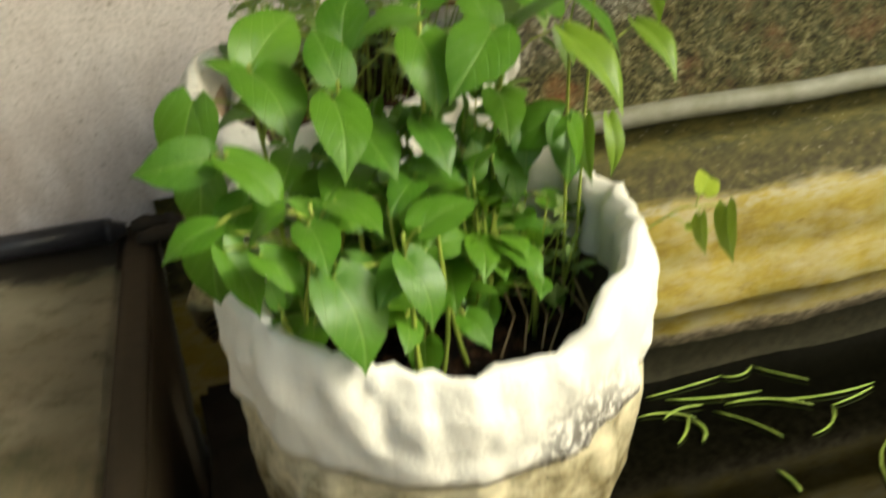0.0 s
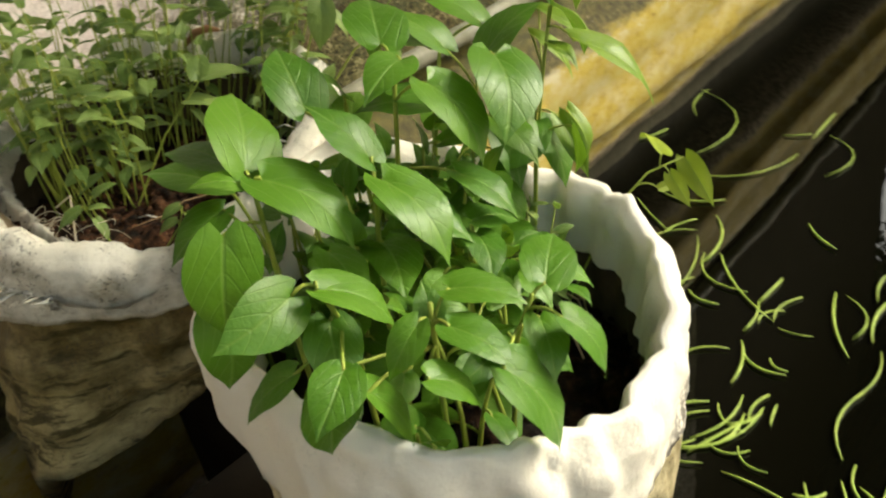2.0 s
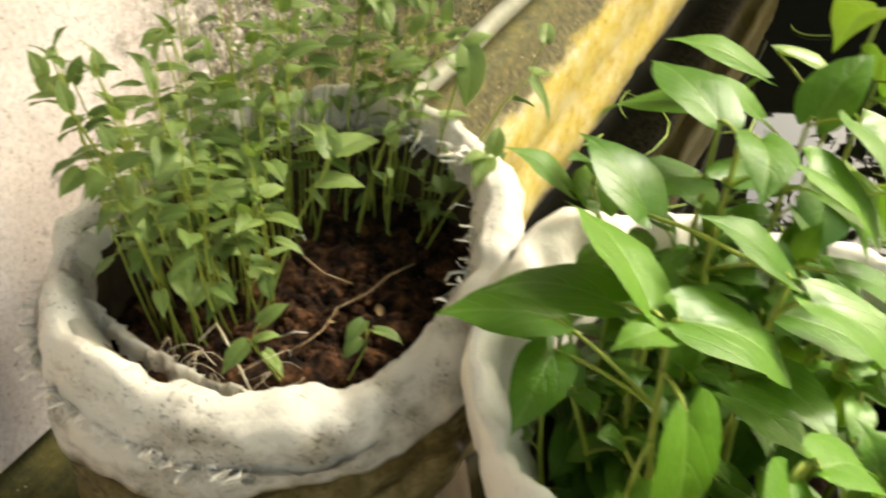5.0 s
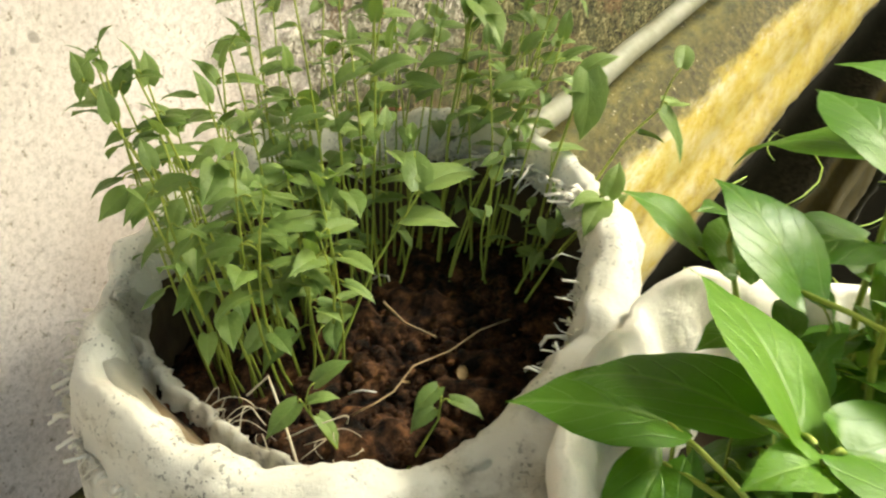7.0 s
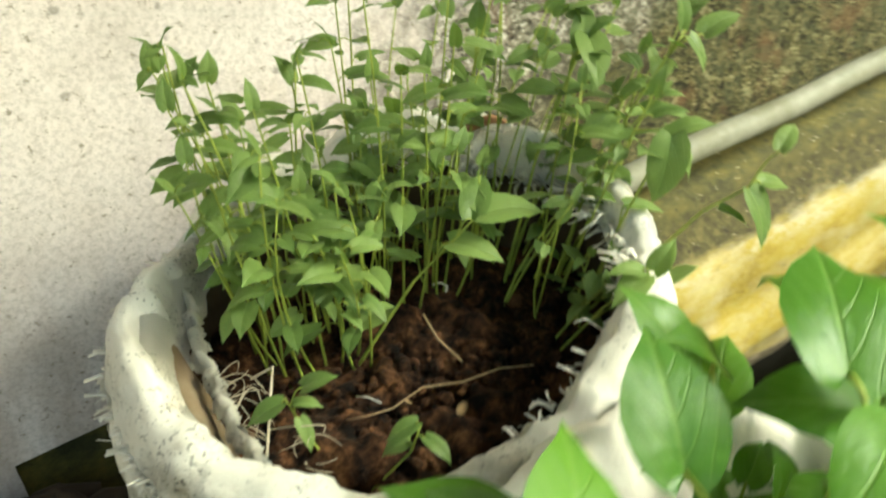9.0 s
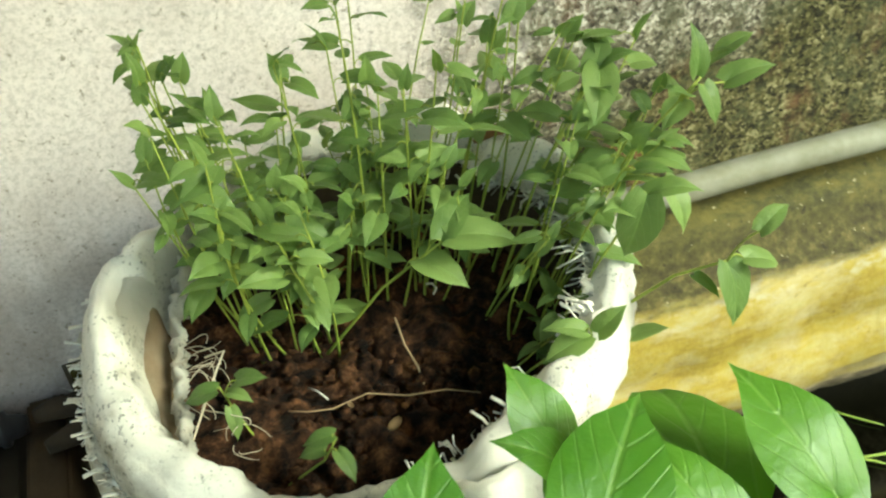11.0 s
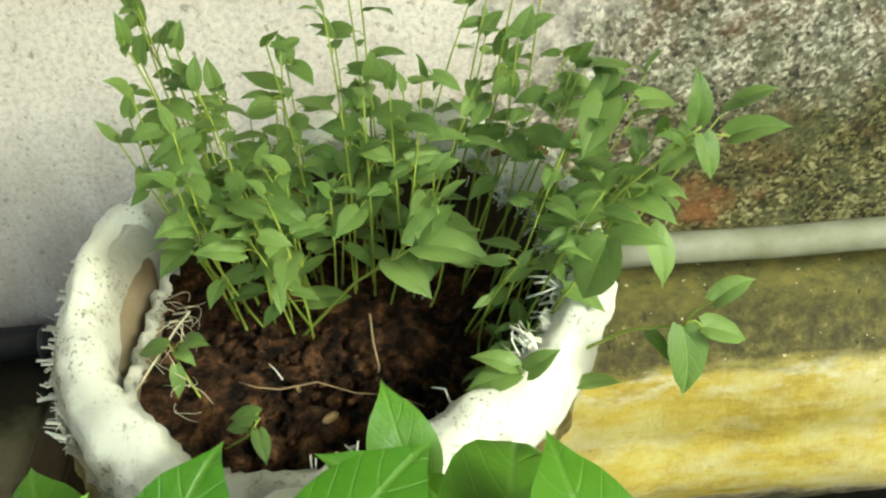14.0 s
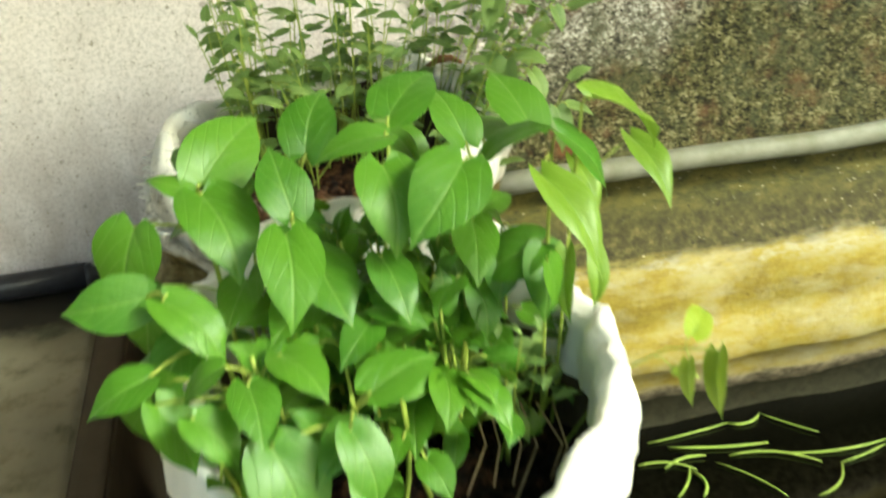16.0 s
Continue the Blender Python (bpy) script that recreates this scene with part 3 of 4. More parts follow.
HEMS = ((118, 206, 0.186, 0.236, 1.0, 0.3), (-78, 40, 0.160, 0.264, -1.0, 0.3), (40, 130, 0.166, 0.270, -0.6, 0.5))


def torn_hem(a0, a1, r, z, out, up, seed, wide=1.0):
    """A ragged strip of cloth along the rim from a0 to a1 degrees, its free edge in teeth."""
    bm = bmesh.new()
    last = None
    for k in range(int((a1 - a0) * 2) + 1):
        a = radians(a0 + k / 2)
        d = Vector((math.cos(a), 0.94 * math.sin(a), 0))
        drop = 0.050 * max(0.0, math.cos(a - radians(235))) ** 2
        n = noise.noise(Vector((14 * d.x, 14 * d.y, seed)))
        reach = 0.004 + 0.008 * abs(n) + 0.006 * abs(noise.noise(Vector((70 * d.x, 70 * d.y, seed)))) * (1 + k % 2)
        reach *= wide
        p = d * (r + 0.008 * noise.noise(Vector((2.2 * d.x, 2.2 * d.y, 0.75 + seed)))) + Vector((0, 0, z - drop))
        row = [bm.verts.new(p - d * out * 0.006), bm.verts.new(p + Vector((0, 0, 0.003 * n))), bm.verts.new(p + (d * out + Vector((0, 0, up + 0.8 * n))) * reach)]
        if last:
            for q in range(2):
                bm.faces.new((last[q], row[q], row[q + 1], last[q + 1]))
        last = row
    bmesh.ops.solidify(bm, geom=bm.faces[:], thickness=0.0008)
    return bm


def fringe(hems, count, seed):
    """Loose white threads hanging off the torn hem."""
    rng = random.Random(seed)
    bm = bmesh.new()
    for n in range(count):
        a0, a1, r, z, out, up = hems[n % len(hems)]
        a = radians(rng.uniform(a0, a1))
        d = Vector((math.cos(a), 0.94 * math.sin(a), 0))
        z -= 0.050 * max(0.0, math.cos(a - radians(235))) ** 2
        p = d * (r + out * rng.uniform(0.002, 0.010)) + Vector((0, 0, z + rng.uniform(-0.004, 0.006)))
        along = Vector((-d.y, d.x, 0)) * rng.choice((-1, 1)) * rng.uniform(0.2, 1.2)
        q = p + (d * out * rng.uniform(0.1, 0.8) + along + Vector((0, 0, rng.uniform(-0.8, 0.5)))).normalized() * (rng.uniform(0.003, 0.008) if out > 0 else rng.uniform(0.004, 0.013))
        tube(bm, bent(p, q, Vector((rng.uniform(-1, 1), rng.uniform(-1, 1), rng.uniform(-1, 1))) * 0.003, 3), rng.uniform(0.0003, 0.0005) if out > 0 else rng.uniform(0.0003, 0.0008), 4)
    return bm


for n, row in enumerate(HEMS):
    part("torn_hem", torn_hem(*row, 3 + n, (1.0, 1.1, 1.1)[n]), CUFF_B, back, "ragged torn edge of the cloth")
part("fringe", fringe(HEMS, 480, 4), THREAD, back, "frayed white threads")["kind"] = "stuff"


def gutter():
    """The hem on the plaster side: cloth rolled outwards into a shallow gutter with an upturned, frayed lip."""
    bm = bmesh.new()
    rows = []
    profile = ((0.146, -0.040), (0.152, -0.018), (0.158, -0.004), (0.165, 0.001), (0.172, -0.003), (0.177, -0.013), (0.181, -0.024), (0.185, -0.030), (0.189, -0.028), (0.192, -0.022))
    for k in range(133):
        a = radians(112 + k)
        d = Vector((math.cos(a), 0.94 * math.sin(a), 0))
        drop = 0.050 * max(0.0, math.cos(a - radians(235))) ** 2
        fade = min(1, k / 22, (132 - k) / 22)
        row = []
        for q, (r, z) in enumerate(profile):
            w = noise.noise(Vector((6 * d.x, 6 * d.y, 0.8 * q)))
            w2 = noise.noise(Vector((17 * d.x, 17 * d.y, 1.3 * q + 5)))
            tear = 0.006 * abs(noise.noise(Vector((80 * d.x, 80 * d.y, 2)))) if q == len(profile) - 1 else 0
            r2 = 0.166 + (r - 0.166) * (0.35 + 0.65 * fade)
            row.append(bm.verts.new(d * (r2 + 0.005 * w + 0.002 * w2 + tear) + Vector((0, 0, 0.266 - drop + z * (0.4 + 0.6 * fade) + 0.006 * w + 0.003 * w2))))
        rows.append(row)
    for u, w in zip(rows, rows[1:]):
        for q in range(len(profile) - 1):
            bm.faces.new((u[q], w[q], w[q + 1], u[q + 1]))
    bmesh.ops.solidify(bm, geom=bm.faces[:], thickness=0.0012)
    return bm


part("rolled_hem", gutter(), CUFF_B, back, "white cloth rolled outwards, frayed along its lip")


def bristles():
    """Short stiff ends of weave standing off the outer lip and the torn inner edge, as flat ribbons."""
    rn = random.Random(17)
    bm = bmesh.new()

    def ribbon(p, q, wide):
        side = (q - p).cross(Vector((rn.uniform(-1, 1), rn.uniform(-1, 1), 0.6))).normalized() * wide
        mid = p.lerp(q, 0.55) + Vector((rn.uniform(-1, 1), rn.uniform(-1, 1), rn.uniform(-0.6, 1))) * 0.25 * (q - p).length
        rows = [[bm.verts.new(c + side * k + Vector((0, 0, h))) for k, h in ((-1, 0), (1, 0), (1, 0.0005), (-1, 0.0005))] for c in (p, mid, q)]
        for u, w in zip(rows, rows[1:]):
            for k in range(4):
                bm.faces.new((u[k], u[(k + 1) % 4], w[(k + 1) % 4], w[k]))
        bm.faces.new(rows[0][::-1])
        bm.faces.new(rows[-1])

    for n in range(170):
        a = radians(rn.uniform(118, 208))
        d = Vector((math.cos(a), 0.94 * math.sin(a), 0))
        p = d * rn.uniform(0.187, 0.192) + Vector((0, 0, 0.242 - 0.050 * max(0.0, math.cos(a - radians(235))) ** 2))
        ribbon(p, p + d * rn.uniform(0.003, 0.013) + Vector((rn.uniform(-0.007, 0.007), rn.uniform(-0.007, 0.007), rn.uniform(-0.004, 0.006))), rn.uniform(0.0005, 0.0014))
    for n in range(230):
        a = radians(rn.uniform(-100, 60))
        d = Vector((math.cos(a), 0.94 * math.sin(a), 0))
        p = d * rn.uniform(0.148, 0.160) + Vector((0, 0, 0.262 - 0.050 * max(0.0, math.cos(a - radians(235))) ** 2 + rn.uniform(-0.006, 0.008)))
        ribbon(p, p - d * rn.uniform(0.002, 0.014) + Vector((rn.uniform(-0.008, 0.008), rn.uniform(-0.008, 0.008), rn.uniform(-0.010, 0.009))), rn.uniform(0.0005, 0.0013))
    return bm


part("bristles", bristles(), THREAD, back, "stiff white shreds of torn weave")["kind"] = "stuff"


def rag():
    """A torn tongue of cloth folded over the far rim."""
    bm = bmesh.new()
    rows = []
    for k in range(10):
        t = k / 9
        row = []
        for q in range(8):
            u = q / 7 - 0.5
            w = noise.noise(Vector((5 * t, 6 * u, 4)))
            row.append(bm.verts.new((0.118 + 0.050 * t + 0.008 * w, 0.112 - 0.022 * t + 0.050 * u * (1 - 0.75 * t), 0.262 + 0.034 * math.sin(2.6 * t) - 0.012 * t + 0.010 * w + 0.008 * abs(u) * 2)))
        rows.append(row)
    for a, b in zip(rows, rows[1:]):
        for q in range(7):
            bm.faces.new((a[q], b[q], b[q + 1], a[q + 1]))
    bmesh.ops.solidify(bm, geom=bm.faces[:], thickness=0.0012)
    return bm


part("rag", rag(), CUFF_B, back, "torn white tongue of cloth folded over the rim")
part("rust_patch", tube(bmesh.new(), [(0.118, 0.094, 0.288), (0.132, 0.090, 0.297), (0.146, 0.086, 0.298), (0.158, 0.084, 0.292)], [0.002, 0.005, 0.004, 0.002], 7), make_plain("rusty_scrap", (0.20, 0.10, 0.045), (0.34, 0.20, 0.10), 50, 0.8), back, "rust-brown scrap caught in the torn cloth")
for n in range(20):
    rn = random.Random(90 + n)
    a = radians(rn.uniform(158, 214))
    p = Vector((0.126 * math.cos(a), 0.118 * math.sin(a), 0.226 - 0.014 * (n % 2)))
    q = p + Vector((rn.uniform(0.002, 0.026), rn.uniform(-0.026, 0.014), rn.uniform(-0.024, 0.004)))
    part("strand", tube(bmesh.new(), [c + 0.004 * noise.noise_vector(c * 45 + Vector((n, 0, 0))) for c in bent(p, q, (rn.uniform(-0.008, 0.012), rn.uniform(-0.01, 0.01), rn.uniform(0, 0.008)), 10)], rn.uniform(0.00022, 0.00045), 4), STRAND, back, "long curled off-white strand of sack cloth")



def flap():
    """The inner layer of the torn hem: a soft sheet curling down from the rim towards the soil."""
    bm = bmesh.new()
    rows = []
    for k in range(41):
        t = k / 40
        a = radians(148 + 60 * t)
        d = Vector((math.cos(a), 0.94 * math.sin(a), 0))
        full = math.sin(math.pi * t) ** 0.7
        drop = 0.050 * max(0.0, math.cos(a - radians(235))) ** 2
        row = []
        for q in range(8):
            s = q / 7
            w = noise.noise(Vector((5 * d.x, 5 * d.y, s + 3)))
            r = 0.164 - full * (0.032 * s + 0.008 * math.sin(3.1 * s)) + 0.006 * w
            z = 0.258 - drop - full * 0.050 * s ** 0.8 + 0.004 * full * math.sin(6 * s) + 0.006 * w + (0.004 * noise.noise(d * 60) if q == 7 else 0)
            row.append(bm.verts.new(d * r + Vector((0, 0, z))))
        rows.append(row)
    for u, w in zip(rows, rows[1:]):
        for q in range(7):
            bm.faces.new((u[q], w[q], w[q + 1], u[q + 1]))
    bmesh.ops.solidify(bm, geom=bm.faces[:], thickness=0.0012)
    return bm


part("flap", flap(), make_plain("stained_cloth", (0.30, 0.22, 0.13), (0.52, 0.45, 0.34), 40, 0.8, 0.4), back, "brown-stained inner layer of the hem")


def torn_strip():
    """A crumpled white strip of hem torn loose along the inner side, standing off the roll with a hollow behind it."""
    bm = bmesh.new()
    rows = []
    for k in range(91):
        t = k / 90
        a = radians(136 + 74 * t)
        d = Vector((math.cos(a), 0.94 * math.sin(a), 0))
        ends = 1 - math.sin(math.pi * t) ** 0.6
        r0 = 0.131 + 0.030 * ends + 0.006 * noise.noise(Vector((9 * t, 0, 7)))
        z0 = 0.238 - 0.022 * t + 0.012 * ends + 0.005 * noise.noise(Vector((12 * t, 3, 1)))
        row = []
        for q in range(6):
            s = q / 5
            w = noise.noise(Vector((22 * t, 2.5 * s, 5)))
            rag = 0.005 * noise.noise(Vector((70 * t, 9, 2))) if q in (0, 5) else 0.0
            row.append(bm.verts.new(d * (r0 + 0.016 * (s - 0.5) * (0.6 + 0.5 * abs(w)) + 0.003 * w + rag) + Vector((0, 0, z0 + 0.010 * math.sin(2.4 * s) + 0.006 * w - 0.012 * s * s))))
        rows.append(row)
    for u, w in zip(rows, rows[1:]):
        for q in range(5):
            bm.faces.new((u[q], w[q], w[q + 1], u[q + 1]))
    bmesh.ops.solidify(bm, geom=bm.faces[:], thickness=0.0010)
    return bm


part("torn_strip", torn_strip(), CUFF_B, back, "crumpled white strip torn off the hem")


def clods(ob, count, centre, reach, soil, seed, earth=None):
    """Loose crumbs of earth lying on the soil of a sack."""
    rng = random.Random(seed)
    verts, faces = [], []
    seat = bmesh.new()
    bmesh.ops.create_icosphere(seat, subdivisions=1, radius=1)
    shape, tris = [v.co.copy() for v in seat.verts], [[v.index for v in f.verts] for f in seat.faces]
    seat.free()
    for n in range(count):
        a, r = rng.uniform(0, 6.28), reach * math.sqrt(rng.random())
        s = rng.choice((0.0016, 0.002, 0.0025, 0.003, 0.004, 0.006))
        at = Vector((centre[0] + r * math.cos(a), centre[1] + 0.85 * r * math.sin(a), soil + 0.006 + s * 0.2))
        k = len(verts)
        verts += [at + s * Vector((c.x, c.y, 0.75 * c.z)) * rng.uniform(0.55, 1.35) for c in shape]
        faces += [[k + i for i in t] for t in tris]
    me = bpy.data.meshes.new("loose_earth")
    me.from_pydata(verts, [], faces)
    me.polygons.foreach_set("use_smooth", [True] * len(faces))
    me.materials.append(earth or SOIL)
    tagged(part("loose_earth", me, None, ob, "loose crumbs of brown earth"), kind="stuff")


clods(back, 520, (-0.01, -0.035), 0.115, 0.190, 1)
clods(front, 240, (0.05, -0.04), 0.085, 0.158, 2, DARK_SOIL)

# ---- plants ----


def pepper(place, top, leaves, size, blades, rng, label, group, name="pepper_plant", thick=0.0022, bare=0.35, spread=0.5, west=-9.0):
    """A young pepper plant: foot at place, tip at top, leaves up the stem in a spiral."""
    foot, tip = Vector(place), Vector(top) - Vector(place)
    ob = thing(name, place, label, "plant", group)
    bm = bmesh.new()
    sag = Vector((rng.uniform(-0.01, 0.01), rng.uniform(-0.01, 0.01), 0))
    line = bent((0, 0, -0.012), tip, sag, 6)
    tube(bm, line, [thick * (1.15 - 0.1 * n) for n in range(7)], 5)
    turn = rng.uniform(0, 6.28)
    for n in range(leaves):
        t = bare + (1 - bare) * (n + 0.6 + 0.4 * (n == leaves - 1)) / leaves
        at = line[min(5, int(t * 6))].lerp(line[min(6, int(t * 6) + 1)], t * 6 - int(t * 6)) if t < 1 else line[6]
        turn += 2.4 + rng.uniform(-0.5, 0.5)
        rise = 0.55 * t - 0.15 + rng.uniform(-0.25, 0.25)
        length = size * rng.uniform(0.55, 1.12) * (1.0 if t < 0.9 else 0.75)
        way = Vector((math.cos(turn), math.sin(turn), rise))
        reach = at + way.normalized() * length * spread * rng.uniform(0.6, 1.2)
        end = foot + reach + way * length
        if end.x < west or (end.z < 0.77 and math.hypot(end.x - 0.143, end.y - 0.692) > 0.147 and end.y < 0.85):
            continue
        tube(bm, bent(at, reach, (0, 0, 0.003), 3), thick * 0.45, 4)
        put_leaf(ob, rng.choice(blades), reach, way + Vector((0, 0, -0.2 - rng.uniform(0, 0.5))), length, rng.uniform(-25, 25))
    put_leaf(ob, rng.choice(blades), line[6], tip.normalized() + Vector((rng.uniform(-0.8, 0.8), rng.uniform(-0.8, 0.8), -0.2)), size * rng.uniform(0.5, 0.8), rng.uniform(-25, 25))
    part("stem", bm, STEM, ob)
    return ob


def grown(foot, nodes, leaves, label, group="pepper plants", blades=BLADES_A, thick=0.0024):
    """A plant of known habit: its stem runs from foot through nodes; each leaf goes from a base to a tip (metres), with a roll."""
    ob = thing("pepper_plant", foot, label, "plant", group)
    f = Vector(foot)
    line = [Vector((0, 0, -0.012)), Vector((0, 0, 0))] + [Vector(p) - f for p in nodes]
    fine = []
    for a, b in zip(line, line[1:]):
        fine += [a.lerp(b, k / 3) for k in range(3)]
    fine.append(line[-1])
    bm = bmesh.new()
    tube(bm, fine, [thick * (1.1 - 0.5 * n / len(fine)) for n in range(len(fine))], 6)
    for n, (bx, by, bz, tx, ty, tz, roll) in enumerate(leaves):
        b, t = Vector((bx, by, bz)) - f, Vector((tx, ty, tz)) - f
        near = min(fine[2:], key=lambda p: (p - b).length + max(0, p.z - b.z + 0.012))
        if (near - b).length > 0.004:
            tube(bm, bent(near, b, (0, 0, 0.004), 4), thick * 0.5, 5)
        put_leaf(ob, blades[n % len(blades)], b, t - b, (t - b).length * 1.04, roll)
    part("stem", bm, STEM, ob)
    return ob


TALL = "tall young pepper plant with broad glossy leaves"
grown((0.040, 0.742, 0.595), [(0.032, 0.738, 0.760), (0.026, 0.728, 0.838)],
      [(0.030, 0.737, 0.845, 0.072, 0.791, 0.868, 25), (0.022, 0.728, 0.842, -0.006, 0.744, 0.850, 0), (0.030, 0.724, 0.843, 0.046, 0.676, 0.799, 0),
       (0.031, 0.754, 0.845, 0.030, 0.820, 0.838, 0), (-0.014, 0.710, 0.833, -0.029, 0.713, 0.772, -10), (0.050, 0.792, 0.812, 0.024, 0.846, 0.822, 0),
       (0.040, 0.790, 0.800, -0.003, 0.797, 0.780, 0), (-0.018, 0.735, 0.775, -0.028, 0.735, 0.722, 0)], TALL)
grown((0.092, 0.722, 0.595), [(0.092, 0.705, 0.760), (0.085, 0.687, 0.832)],
      [(0.086, 0.688, 0.836, 0.078, 0.728, 0.868, 0), (0.080, 0.676, 0.828, 0.074, 0.628, 0.785, 0), (0.103, 0.760, 0.848, 0.124, 0.802, 0.878, 0), (0.050, 0.704, 0.786, 0.034, 0.662, 0.770, 0),
       (0.096, 0.690, 0.805, 0.112, 0.640, 0.776, 0), (0.092, 0.700, 0.770, 0.060, 0.655, 0.760, 0)], TALL)
grown((0.160, 0.745, 0.595), [(0.158, 0.742, 0.780), (0.157, 0.726, 0.866)],
      [(0.161, 0.739, 0.875, 0.203, 0.786, 0.887, 0), (0.154, 0.716, 0.870, 0.106, 0.706, 0.860, 0), (0.147, 0.690, 0.861, 0.145, 0.652, 0.813, 0), (0.138, 0.668, 0.806, 0.147, 0.630, 0.776, 0),
       (0.162, 0.735, 0.838, 0.200, 0.716, 0.825, 0)], TALL)
grown((0.205, 0.735, 0.595), [(0.212, 0.715, 0.780), (0.213, 0.700, 0.850)],
      [(0.216, 0.696, 0.853, 0.254, 0.673, 0.878, 0), (0.212, 0.728, 0.854, 0.200, 0.775, 0.878, 0), (0.196, 0.672, 0.863, 0.153, 0.638, 0.826, -10), (0.205, 0.690, 0.812, 0.196, 0.646, 0.786, 0),
       (0.226, 0.694, 0.768, 0.196, 0.706, 0.754, -20), (0.228, 0.703, 0.786, 0.220, 0.682, 0.748, 0), (0.208, 0.698, 0.758, 0.208, 0.674, 0.724, 0), (0.190, 0.700, 0.740, 0.166, 0.694, 0.716, 0), (0.195, 0.718, 0.774, 0.197, 0.696, 0.740, 0)], TALL, thick=0.0019)
grown((0.262, 0.715, 0.595), [(0.258, 0.690, 0.770), (0.254, 0.669, 0.862)],
      [(0.258, 0.668, 0.876, 0.290, 0.665, 0.829, 0), (0.236, 0.636, 0.862, 0.257, 0.592, 0.814, 0), (0.252, 0.668, 0.850, 0.243, 0.640, 0.838, 0), (0.290, 0.683, 0.782, 0.285, 0.668, 0.740, 0),
       (0.244, 0.648, 0.795, 0.248, 0.652, 0.754, 0), (0.253, 0.687, 0.788, 0.210, 0.702, 0.762, -25), (0.254, 0.684, 0.786, 0.246, 0.660, 0.742, 0)],
      "lanky pepper plant with drooping pale leaves", blades=[BLADES_A[3], BLADES_L[1], BLADES_L[1], BLADES_L[0], BLADES_A[0], BLADES_A[2], BLADES_A[0]], thick=0.0016)
grown((0.275, 0.725, 0.595), [(0.280, 0.705, 0.780), (0.276, 0.674, 0.890)],
      [(0.282, 0.674, 0.893, 0.340, 0.702, 0.842, 0), (0.338, 0.735, 0.838, 0.350, 0.690, 0.800, 0), (0.281, 0.703, 0.842, 0.289, 0.676, 0.808, 0), (0.268, 0.676, 0.786, 0.262, 0.650, 0.744, 40)],
      "lanky pepper plant with limp yellow-green leaves", blades=[BLADES_L[1], BLADES_L[1], BLADES_L[1], BLADES_L[0]], thick=0.0016)
grown((0.220, 0.770, 0.595), [(0.224, 0.765, 0.760), (0.232, 0.752, 0.842)],
      [(0.262, 0.735, 0.856, 0.248, 0.790, 0.882, 0), (0.228, 0.758, 0.845, 0.244, 0.838, 0.820, 0), (0.225, 0.765, 0.800, 0.180, 0.800, 0.806, 0), (0.226, 0.760, 0.780, 0.262, 0.790, 0.780, 0)], TALL)
grown((0.178, 0.790, 0.595), [(0.186, 0.810, 0.740), (0.192, 0.822, 0.806)],
      [(0.196, 0.840, 0.796, 0.184, 0.876, 0.829, 0), (0.190, 0.818, 0.812, 0.156, 0.824, 0.842, 0), (0.188, 0.815, 0.790, 0.222, 0.838, 0.800, 0), (0.184, 0.805, 0.760, 0.145, 0.820, 0.770, 0)], TALL)
LOW = "low young pepper plant with pale green leaves"
grown((0.045, 0.690, 0.595), [(0.030, 0.675, 0.740), (0.004, 0.662, 0.803)],
      [(-0.010, 0.668, 0.803, -0.062, 0.674, 0.797, -40), (0.000, 0.658, 0.804, 0.030, 0.636, 0.763, 0), (-0.014, 0.634, 0.767, -0.051, 0.622, 0.752, 0), (-0.018, 0.676, 0.749, -0.042, 0.700, 0.719, 0),
       (0.012, 0.670, 0.770, -0.012, 0.640, 0.742, 0)], LOW)
grown((0.062, 0.645, 0.595), [(0.055, 0.632, 0.720), (0.048, 0.622, 0.776)],
      [(0.066, 0.622, 0.775, 0.088, 0.584, 0.762, 0), (0.030, 0.615, 0.777, 0.005, 0.620, 0.752, 0), (0.010, 0.595, 0.759, 0.031, 0.580, 0.729, 0), (-0.012, 0.620, 0.756, 0.003, 0.612, 0.706, 0),
       (-0.014, 0.648, 0.757, -0.021, 0.656, 0.700, 0), (0.044, 0.606, 0.768, 0.048, 0.566, 0.750, 0)], LOW)
grown((0.112, 0.632, 0.595), [(0.108, 0.610, 0.715), (0.102, 0.590, 0.758)],
      [(0.114, 0.588, 0.760, 0.160, 0.612, 0.761, 0), (0.098, 0.567, 0.752, 0.106, 0.546, 0.709, 0), (0.052, 0.577, 0.743, 0.061, 0.552, 0.684, 0), (0.104, 0.588, 0.740, 0.076, 0.560, 0.722, 0)], LOW)
grown((0.135, 0.680, 0.595), [(0.132, 0.665, 0.720), (0.128, 0.652, 0.778)],
      [(0.128, 0.652, 0.780, 0.160, 0.640, 0.764, 0), (0.125, 0.648, 0.772, 0.100, 0.618, 0.758, 0), (0.130, 0.660, 0.755, 0.172, 0.668, 0.752, 0), (0.128, 0.655, 0.745, 0.118, 0.612, 0.728, 0)], LOW)
grown((0.268, 0.690, 0.595), [(0.300, 0.655, 0.690), (0.330, 0.638, 0.716), (0.358, 0.620, 0.721)],
      [(0.344, 0.632, 0.727, 0.372, 0.668, 0.722, 20), (0.358, 0.619, 0.720, 0.348, 0.590, 0.688, 60), (0.338, 0.622, 0.714, 0.332, 0.602, 0.692, 60), (0.330, 0.628, 0.704, 0.346, 0.620, 0.700, 40)],
      "yellowing pepper plant leaning over the sack rim", blades=BLADES_Y, thick=0.0011)

